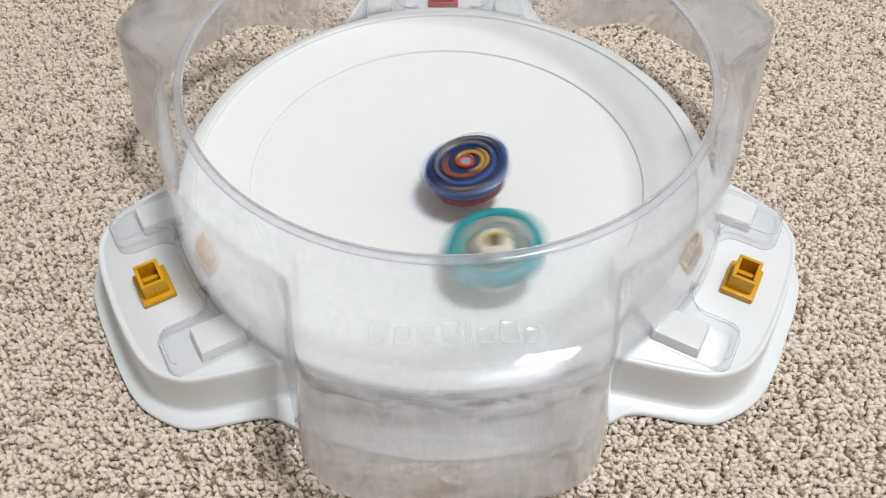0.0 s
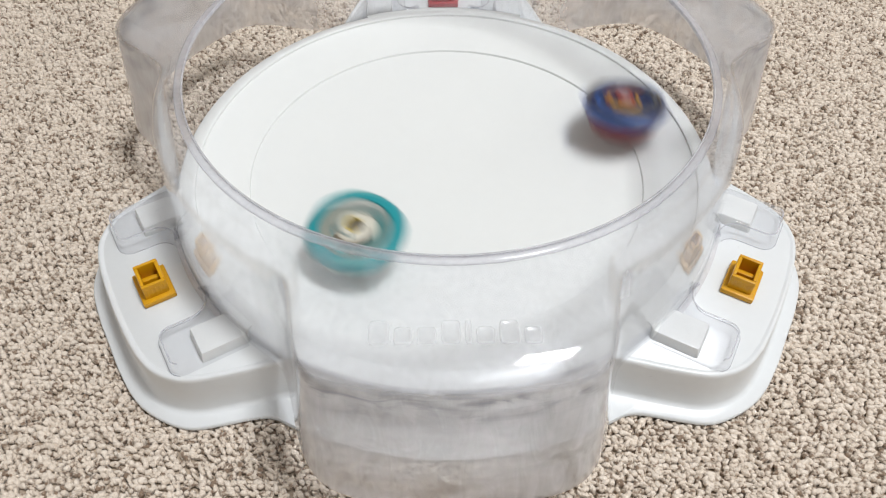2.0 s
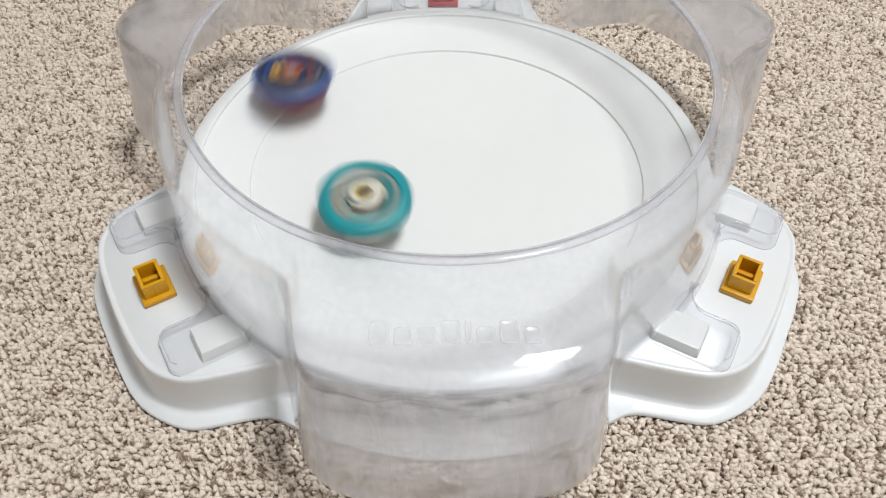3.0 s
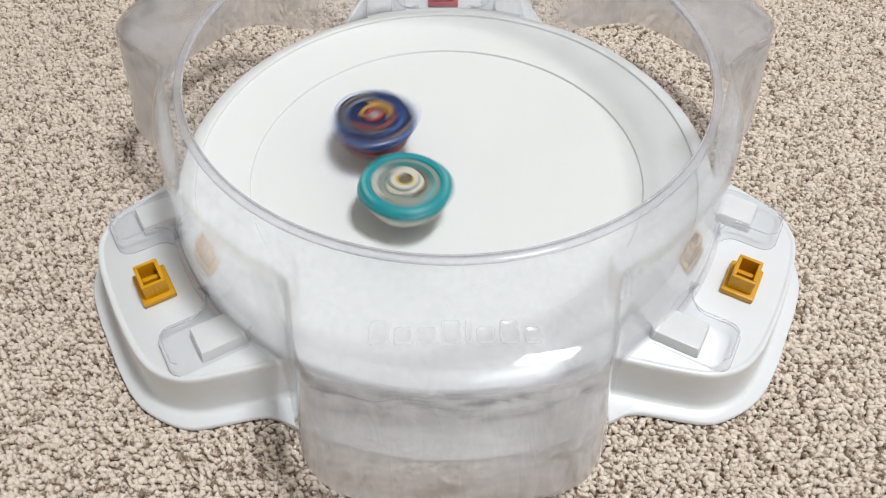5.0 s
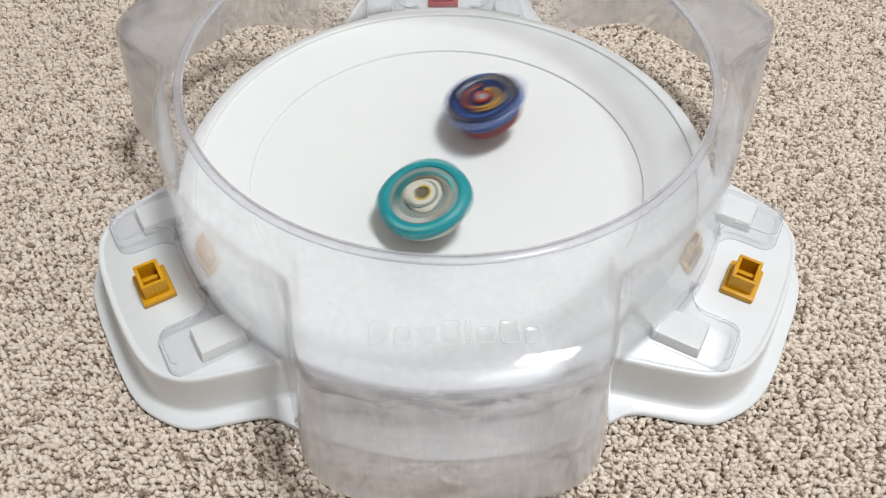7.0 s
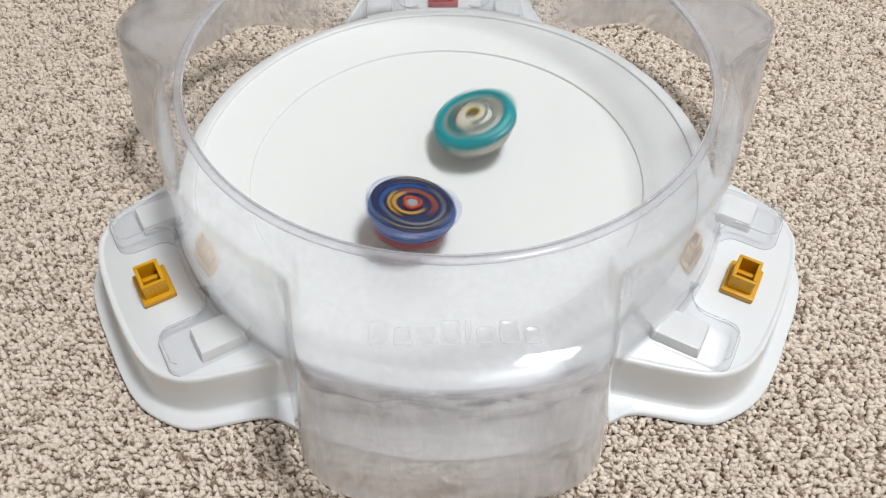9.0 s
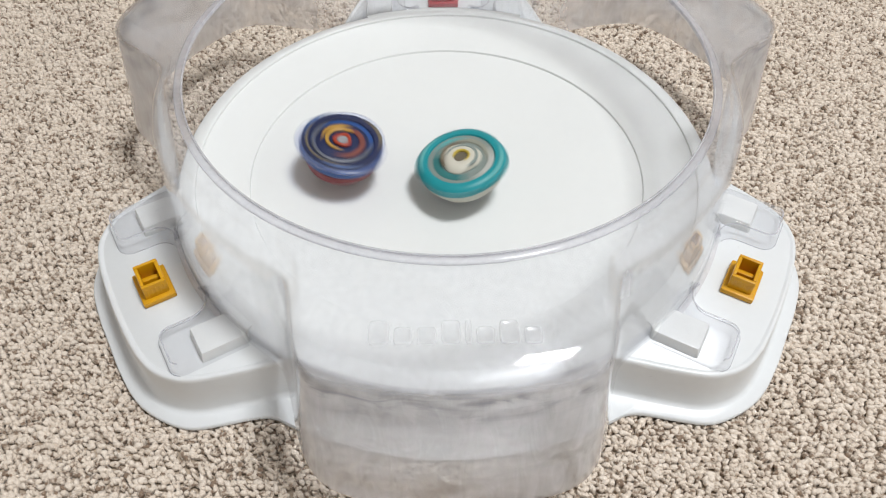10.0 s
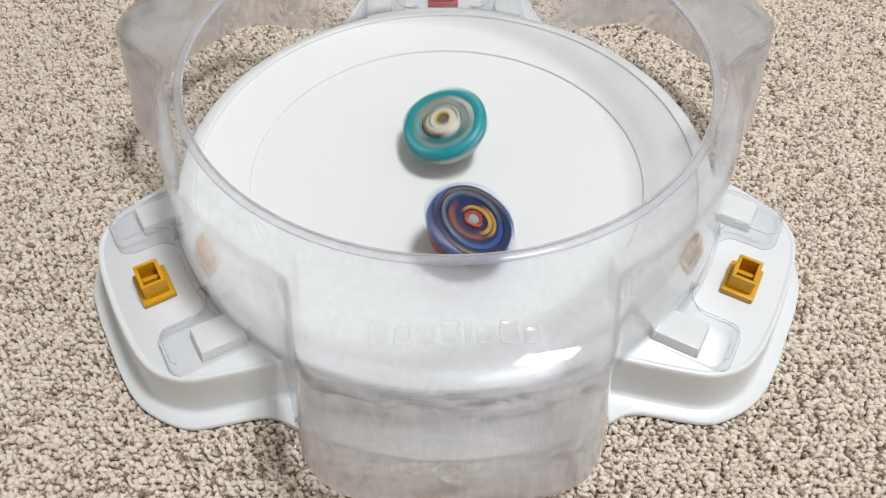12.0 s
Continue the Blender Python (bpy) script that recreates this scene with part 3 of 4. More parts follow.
M_BRONZE = plain("bronze_paint", (0.15, 0.125, 0.085), 0.45, vary=0.15, scale=150)
M_KHAKI = plain("khaki_paint", (0.26, 0.265, 0.215), 0.45, vary=0.12, scale=150)
M_PALE = plain("pale_grey_plastic", (0.42, 0.43, 0.40), 0.4, vary=0.1, scale=150)
M_TAUPE = plain("taupe_plastic", (0.13, 0.11, 0.075), 0.5, vary=0.1, scale=150)
M_BLADE = clear("clear_blade", (0.88, 0.90, 0.97), haze=0.06, blur=0.1, gloss=0.35, haze_colour=(0.65, 0.68, 0.85))
M_TEAL_CLEAR = clear("clear_teal", (0.70, 0.90, 0.90), haze=0.22, blur=0.1, gloss=0.35, haze_colour=(0.15, 0.45, 0.48))
M_SKY = plain("light_blue_plastic", (0.055, 0.105, 0.25), 0.45, vary=0.15, scale=120)
M_AMBER = plain("dark_maroon_paint", (0.17, 0.045, 0.035), 0.45, vary=0.15, scale=150)
M_AQUA = plain("pale_teal_plastic", (0.10, 0.36, 0.36), 0.42, vary=0.12, scale=120)


def lobes(count, depth, lead=0.6):
    """A saw-toothed edge, as the blades of a top have."""
    def wave(a, r, z):
        t = (a * count / (2 * math.pi)) % 1.0
        k = t / lead if t < lead else (1 - t) / (1 - lead)
        return 1 - depth + depth * k * k * (3 - 2 * k)
    return wave


def spinner(name, label, pieces):
    """A top standing on its tip at the origin; each piece turns about the axis."""
    top = tagged(new(name), label, "spinning top", group="spinning tops")
    for nm, prof, material, opts in pieces:
        opts = dict(opts)
        words = opts.pop("label", "")
        mesh_object(nm, *lathe([(r / 1000, z * 0.97 / 1000) for r, z in prof], 96, **opts), material, top, words, sharp=40)
    return top


def rg(r0, r1, z0, z1, s=0.7):
    return ring(r0, r1, z0, z1, s)


def off_centre(amount, turn=0.0):
    """A ring set off the axis."""
    return lambda a, r, z: 1 + amount * math.cos(a - turn)


blue = spinner("spinning_top", "blue spinning top with red and gold crown", [
    ("tip", [(0.05, 0.0), (1.6, 0.2), (2.6, 1.4), (3.0, 4.0), (0.05, 4.0)], M_MAROON, {}),
    ("driver", [(2.8, 3.0), (6.5, 3.6), (14.0, 7.0), (17.0, 9.5), (17.4, 12.5), (2.0, 12.5)], M_MAROON, dict(wave=lobes(6, 0.06), closed=True, label="dark red tapered driver")),
    ("disc", [(8, 12.2), (17.4, 11.2), (20.4, 12.8), (21.2, 15.6), (21.2, 18.4), (8, 18.4)], M_SCARLET_DARK, dict(wave=lobes(4, 0.05), closed=True, label="red weight disc")),
    ("energy_layer", [(8, 18.2), (19.5, 18.2), (22.4, 19.4), (23.8, 21.8), (24.0, 24.8), (23.2, 26.8), (22.4, 27.4), (8, 27.4)], M_BLUE, dict(wave=lobes(3, 0.05), closed=True, label="blue bladed upper layer")),
    ("blade_ring", [(22.6, 24.8), (25.2, 25.0), (26.6, 25.8), (26.8, 26.8), (25.8, 27.6), (22.6, 27.8)], M_BLADE, dict(wave=lobes(3, 0.10), closed=True, label="clear bladed outer ring")),
    ("top_ring", rg(17.8, 22.8, 26.8, 28.4, 0.9), M_NAVY, dict(wave=lobes(3, 0.03), closed=True, label="navy top ring")),
    ("plate", rg(20.4, 22.8, 27.6, 28.8), M_SKY, dict(wave=off_centre(0.03), closed=True, start=0, arc=45, label="light blue plate")),
    ("plate", rg(20.4, 22.8, 27.6, 28.8), M_SKY, dict(wave=off_centre(0.03), closed=True, start=135, arc=35, label="light blue plate")),
    ("plate", rg(20.4, 22.8, 27.6, 28.8), M_BRONZE, dict(wave=off_centre(0.03), closed=True, start=240, arc=50, label="bronze plate")),
    ("gold_edge", rg(18.4, 19.8, 27.9, 28.9), M_BRONZE, dict(wave=off_centre(0.05, 1.0), closed=True, start=40, arc=110)),
    ("collar", rg(14.8, 17.0, 27.0, 29.2, 0.8), M_GUN, dict(wave=off_centre(0.07, 2.4), closed=True, start=20, arc=210, label="dark grey collar")),
    ("core", rg(0.5, 15.2, 26.0, 27.6), M_NAVY, dict(closed=True, label="navy recessed core")),
    ("crest", rg(9.8, 13.4, 27.4, 28.5), M_AMBER, dict(wave=off_centre(0.07, 2.0), closed=True, start=150, arc=150, label="dark maroon crest")),
    ("gold_crest", rg(7.0, 9.2, 27.4, 29.0, 0.8), M_GOLD, dict(wave=off_centre(0.18), closed=True, start=-60, arc=200, label="gold painted crest")),
    ("gold_wing", rg(10.4, 12.2, 27.4, 28.8), M_GOLD, dict(wave=off_centre(0.08), closed=True, start=-40, arc=90)),
    ("red_ring", rg(3.5, 5.6, 27.4, 29.7, 0.8), M_SCARLET, dict(wave=lobes(3, 0.16), closed=True, label="scarlet ring")),
    ("face_bolt", [(0.05, 27.5), (3.2, 27.5), (3.2, 28.8), (2.6, 29.3), (0.05, 29.0)], M_SILVER, dict(label="silver centre bolt")),
])

teal = spinner("spinning_top", "teal spinning top with cream crown and base", [
    ("tip", [(0.05, 0.0), (2.2, 0.3), (3.2, 1.4), (3.6, 3.5), (0.05, 3.5)], M_CREAM, {}),
    ("driver", [(3.2, 2.8), (7.0, 3.4), (14.5, 7.0), (17.5, 9.5), (18.0, 12.5), (2.0, 12.5)], M_SAGE, dict(wave=lobes(6, 0.05), closed=True, label="grey tapered driver")),
    ("disc", [(8, 12.2), (17.5, 11.0), (21.0, 12.6), (23.0, 15.8), (23.4, 19.4), (8, 19.4)], M_CREAM, dict(wave=lobes(5, 0.03), closed=True, label="cream weight disc")),
    ("energy_layer", [(8, 19.2), (21.5, 19.2), (24.2, 20.0), (25.6, 21.6), (25.8, 23.6), (24.8, 25.6), (22.8, 27.0), (20.6, 27.4), (19.4, 27.0), (18.6, 25.4), (8, 24.6)], M_TEAL, dict(wave=lobes(4, 0.03), closed=True, label="glossy teal bladed upper layer")),
    ("middle_ring", [(11.0, 24.4), (18.8, 24.4), (18.8, 25.9), (18.0, 26.3), (14.5, 25.6), (11.0, 26.0)], M_SAGE, dict(closed=True, label="grey green middle ring")),
    ("teal_edge", [(24.2, 21.4), (25.8, 21.6), (26.9, 22.8), (26.7, 24.0), (25.4, 25.2), (23.8, 25.6)], M_TEAL_CLEAR, dict(wave=lobes(4, 0.07), closed=True, label="clear teal bladed edge")),
    ("pad", rg(20.8, 23.6, 25.4, 27.6, 0.9), M_AQUA, dict(wave=off_centre(0.02), closed=True, start=10, arc=60, label="pale teal pad")),
    ("pad", rg(20.8, 23.6, 25.4, 27.6, 0.9), M_AQUA, dict(wave=off_centre(0.02), closed=True, start=190, arc=60, label="pale teal pad")),
    ("inlay", rg(14.8, 18.2, 25.2, 26.6, 0.5), M_PALE, dict(wave=off_centre(0.03), closed=True, start=0, arc=70, label="pale grey inlay")),
    ("inlay", rg(12.6, 15.6, 25.2, 26.4, 0.5), M_KHAKI, dict(wave=off_centre(0.05, 2.0), closed=True, start=60, arc=110, label="khaki inlay")),
    ("inlay", rg(15.2, 17.6, 25.2, 26.9, 0.5), M_AQUA, dict(wave=off_centre(0.03), closed=True, start=150, arc=50, label="pale teal inlay")),
    ("inlay", rg(12.0, 16.8, 25.2, 26.2, 0.5), M_TEAL_DARK, dict(wave=off_centre(0.05, 1.2), closed=True, start=215, arc=120, label="dark teal inlay")),
    ("crown", [(4.6, 25.0), (11.6, 25.0), (11.8, 26.4), (10.8, 27.8), (8.8, 28.7), (6.4, 29.1), (4.6, 28.8)], M_CREAM, dict(wave=lobes(3, 0.15), closed=True, label="cream domed crown")),
    ("groove", rg(7.4, 9.0, 27.6, 29.1, 0.3), M_SAGE, dict(wave=off_centre(0.10, 0.6), closed=True, start=0, arc=220)),
    ("crown_shade", rg(9.6, 11.4, 26.6, 28.4, 0.4), M_BRONZE, dict(wave=off_centre(0.05, 3.0), closed=True, start=150, arc=120, label="bronze crown inlay")),
    ("gold_ring", rg(3.7, 5.0, 27.2, 29.4), M_OCHRE, dict(wave=off_centre(0.10, 1.0), closed=True, start=0, arc=250, label="thin ochre ring")),
    ("socket", [(0.05, 27.0), (3.9, 27.0), (3.9, 27.8), (0.05, 27.8)], M_TAUPE, dict(label="grey brown hollow socket")),
])


def motions():
    # both run round the bowl; the pieces turn clockwise on their axes
    for thing, rate in ((blue, 86.0), (teal, 83.0)):
        for piece in thing.children:
            walk(piece, [(k / 30, pose(0, 0, 0, 0, 0, -k * rate)) for k in range(361)])
    walk(blue, [
        (0, pose(0.0161, -0.0157, 0.0206, -2.8, -12.2)),
        (0.1, pose(0.0061, -0.0089, 0.0204, -2.8, -12.0)),
        (0.2, pose(-0.0051, -0.0076, 0.0204, -2.8, -11.9)),
        (0.3, pose(-0.0123, -0.0159, 0.0206, -2.8, -11.7)),
        (0.4, pose(-0.0155, -0.0305, 0.0210, -2.8, -11.6)),
        (0.5, pose(-0.0105, -0.0521, 0.0221, -2.8, -11.4)),
        (0.6, pose(0.0043, -0.0660, 0.0231, -3.8, -10.2)),
        (0.7, pose(0.0268, -0.0728, 0.0241, -4.7, -9.0)),
        (0.8, pose(0.0554, -0.0601, 0.0245, -5.7, -7.7)),
        (0.9, pose(0.0717, -0.0300, 0.0241, -6.4, -6.7)),
        (1, pose(0.0622, 0.0183, 0.0230, -7.1, -5.8)),
        (1.1, pose(0.0256, 0.0535, 0.0225, -7.8, -4.8)),
        (1.2, pose(-0.0237, 0.0693, 0.0237, -8.5, -3.9)),
        (1.3, pose(-0.0697, 0.0614, 0.0258, -7.6, -2.1)),
        (1.4, pose(-0.0969, 0.0202, 0.0265, -6.7, -0.3)),
        (1.5, pose(-0.0965, -0.0260, 0.0266, -5.7, 1.5)),
        (1.6, pose(-0.0675, -0.0841, 0.0277, -6.6, 1.2)),
        (1.7, pose(-0.0165, -0.1141, 0.0288, -7.5, 0.9)),
        (1.8, pose(0.0519, -0.1035, 0.0289, -8.4, 0.6)),
        (1.9, pose(0.0966, -0.0495, 0.0278, -9.3, 0.3)),
        (2, pose(0.1040, 0.0265, 0.0276, -10.2, 0.0)),
        (2.1, pose(0.0527, 0.0921, 0.0274, -9.6, 0.0)),
        (2.2, pose(-0.0370, 0.0973, 0.0272, -9.0, 0.0)),
        (2.3, pose(-0.1008, 0.0333, 0.0274, -8.4, 0.0)),
        (2.4, pose(-0.0970, -0.0516, 0.0279, -7.8, 0.0)),
        (2.5, pose(-0.0263, -0.1077, 0.0281, -7.2, 0.0)),
        (2.6, pose(0.0577, -0.1019, 0.0292, -6.6, 0.0)),
        (2.7, pose(0.1059, -0.0285, 0.0279, -5.9, 0.0)),
        (2.8, pose(0.0823, 0.0680, 0.0275, -5.3, 0.0)),
        (2.9, pose(-0.0085, 0.1093, 0.0279, -4.7, 0.0)),
        (3, pose(-0.0934, 0.0537, 0.0277, -4.1, 0.0)),
        (3.1, pose(-0.0945, -0.0492, 0.0275, -3.5, 0.0)),
        (3.2, pose(-0.0250, -0.1141, 0.0291, -2.9, 0.0)),
        (3.3, pose(0.0380, -0.1032, 0.0280, -3.0, -0.2)),
        (3.4, pose(0.0822, -0.0625, 0.0271, -3.2, -0.5)),
        (3.5, pose(0.0964, -0.0079, 0.0262, -3.4, -0.7)),
        (3.6, pose(0.0800, 0.0423, 0.0255, -3.6, -1.0)),
        (3.7, pose(0.0418, 0.0736, 0.0248, -3.8, -1.2)),
        (3.8, pose(-0.0041, 0.0791, 0.0243, -3.9, -1.4)),
        (3.9, pose(-0.0432, 0.0605, 0.0238, -4.1, -1.7)),
        (4, pose(-0.0650, 0.0261, 0.0234, -4.3, -1.9)),
        (4.1, pose(-0.0650, -0.0123, 0.0231, -4.5, -2.2)),
        (4.2, pose(-0.0458, -0.0431, 0.0228, -4.6, -2.4)),
        (4.3, pose(-0.0148, -0.0583, 0.0226, -4.8, -2.7)),
        (4.4, pose(0.0182, -0.0549, 0.0224, -5.0, -2.9)),
        (4.5, pose(0.0434, -0.0352, 0.0223, -5.2, -3.1)),
        (4.6, pose(0.0539, -0.0062, 0.0222, -5.3, -3.4)),
        (4.7, pose(0.0474, 0.0232, 0.0221, -5.5, -3.6)),
        (4.8, pose(0.0268, 0.0439, 0.0220, -5.7, -3.9)),
        (4.9, pose(-0.0092, 0.0434, 0.0215, -3.8, -1.3)),
        (5, pose(-0.0427, 0.0212, 0.0217, -1.9, 1.3)),
        (5.1, pose(-0.0570, -0.0053, 0.0224, -0.0, 3.9)),
        (5.2, pose(-0.0538, -0.0320, 0.0228, -0.7, 1.9)),
        (5.3, pose(-0.0453, -0.0509, 0.0232, -1.4, 0.0)),
        (5.4, pose(-0.0192, -0.0599, 0.0228, -2.1, -1.9)),
        (5.5, pose(-0.0054, -0.0755, 0.0239, -2.9, -3.9)),
        (5.6, pose(-0.0081, -0.0876, 0.0252, -3.7, -3.1)),
        (5.7, pose(0.0012, -0.0902, 0.0255, -4.5, -2.3)),
        (5.8, pose(0.0150, -0.0684, 0.0234, -5.3, -1.5)),
        (5.9, pose(0.0136, -0.0427, 0.0216, -6.1, -0.8)),
        (6, pose(0.0107, -0.0340, 0.0211, -6.8, 0.0)),
        (6.1, pose(0.0200, -0.0831, 0.0249, -6.1, -2.6)),
        (6.2, pose(0.0291, -0.1020, 0.0274, -5.3, -5.1)),
        (6.3, pose(0.0470, -0.0898, 0.0268, -4.5, -7.7)),
        (6.4, pose(0.0498, -0.0644, 0.0245, -7.4, -3.9)),
        (6.5, pose(0.0383, -0.0335, 0.0219, -10.2, 0.0)),
        (6.6, pose(0.0618, -0.0133, 0.0228, -6.5, -3.1)),
        (6.7, pose(0.0815, 0.0058, 0.0245, -2.7, -6.2)),
        (6.8, pose(0.0777, 0.0279, 0.0246, 1.1, -9.2)),
        (6.9, pose(0.0574, 0.0439, 0.0236, -0.0, -12.2)),
        (7, pose(0.0282, 0.0397, 0.0218, -1.1, -15.1)),
        (7.1, pose(-0.0045, 0.0263, 0.0207, -2.0, -12.2)),
        (7.2, pose(-0.0290, 0.0037, 0.0208, -2.8, -9.2)),
        (7.3, pose(-0.0324, -0.0116, 0.0211, -2.9, -8.4)),
        (7.4, pose(-0.0271, -0.0288, 0.0213, -3.0, -7.6)),
        (7.5, pose(-0.0125, -0.0428, 0.0216, -3.2, -6.8)),
        (7.6, pose(0.0092, -0.0484, 0.0218, -3.3, -6.0)),
        (7.7, pose(0.0329, -0.0425, 0.0221, -3.4, -5.2)),
        (7.8, pose(0.0523, -0.0247, 0.0224, -3.5, -4.3)),
        (7.9, pose(0.0616, 0.0019, 0.0227, -3.6, -3.5)),
        (8, pose(0.0570, 0.0313, 0.0230, -3.7, -2.7)),
        (8.1, pose(0.0382, 0.0562, 0.0232, -3.8, -1.9)),
        (8.2, pose(0.0089, 0.0700, 0.0235, -3.9, -1.1)),
        (8.3, pose(-0.0247, 0.0685, 0.0237, -4.0, -0.2)),
        (8.4, pose(-0.0544, 0.0511, 0.0238, -4.1, 0.6)),
        (8.5, pose(-0.0733, 0.0213, 0.0240, -4.3, 1.4)),
        (8.6, pose(-0.0763, -0.0146, 0.0241, -4.4, 2.2)),
        (8.7, pose(-0.0624, -0.0484, 0.0242, -4.5, 3.0)),
        (8.8, pose(-0.0341, -0.0725, 0.0244, -4.6, 3.9)),
        (8.9, pose(-0.0173, -0.0568, 0.0225, -6.2, 5.8)),
        (9, pose(-0.0218, -0.0513, 0.0223, -7.9, 7.7)),
        (9.1, pose(-0.0288, -0.0637, 0.0234, -6.8, 3.9)),
        (9.2, pose(-0.0259, -0.0668, 0.0235, -5.7, 0.0)),
        (9.3, pose(-0.0212, -0.0642, 0.0232, -5.7, 0.5)),
        (9.4, pose(-0.0125, -0.0490, 0.0219, -5.7, 1.0)),
        (9.5, pose(-0.0261, -0.0393, 0.0217, -5.7, 1.5)),
        (9.6, pose(-0.0480, -0.0318, 0.0224, -3.8, 4.1)),
        (9.7, pose(-0.0586, -0.0250, 0.0229, -1.9, 6.7)),
        (9.8, pose(-0.0622, -0.0175, 0.0229, -0.0, 9.2)),
        (9.9, pose(-0.0571, -0.0144, 0.0225, -0.0, 9.2)),
        (10, pose(-0.0628, -0.0001, 0.0228, -0.0, 9.2)),
        (10.1, pose(-0.0693, 0.0077, 0.0234, 2.8, 10.0)),
        (10.2, pose(-0.0664, 0.0137, 0.0232, 5.6, 10.7)),
        (10.3, pose(-0.0523, 0.0177, 0.0222, 8.4, 8.4)),
        (10.4, pose(-0.0342, 0.0190, 0.0213, 11.2, 6.2)),
        (10.5, pose(-0.0160, 0.0227, 0.0208, 14.0, 3.9)),
        (10.6, pose(-0.0018, 0.0193, 0.0205, 12.7, 0.0)),
        (10.7, pose(0.0105, 0.0172, 0.0206, 11.3, -3.9)),
        (10.8, pose(0.0246, 0.0137, 0.0208, 9.8, -9.6)),
        (10.9, pose(0.0365, 0.0089, 0.0212, 8.2, -15.1)),
        (11, pose(0.0440, 0.0013, 0.0215, 7.4, -15.8)),
        (11.1, pose(0.0511, -0.0089, 0.0220, 6.6, -16.5)),
        (11.2, pose(0.0498, -0.0159, 0.0220, 3.3, -16.5)),
        (11.3, pose(0.0480, -0.0319, 0.0224, -0.0, -16.5)),
        (11.4, pose(0.0411, -0.0428, 0.0225, -5.6, -10.7)),
        (11.5, pose(0.0314, -0.0449, 0.0222, -10.3, -5.1)),
        (11.6, pose(0.0185, -0.0436, 0.0217, -14.0, 0.0)),
        (11.7, pose(0.0094, -0.0624, 0.0228, -6.6, 10.2)),
        (11.8, pose(0.0016, -0.0668, 0.0231, -1.8, 15.6)),
        (11.9, pose(0.0036, -0.0657, 0.0230, -0.0, 16.5)),
        (12, pose(0.0033, -0.0552, 0.0222, 4.2, 22.0)),
    ])
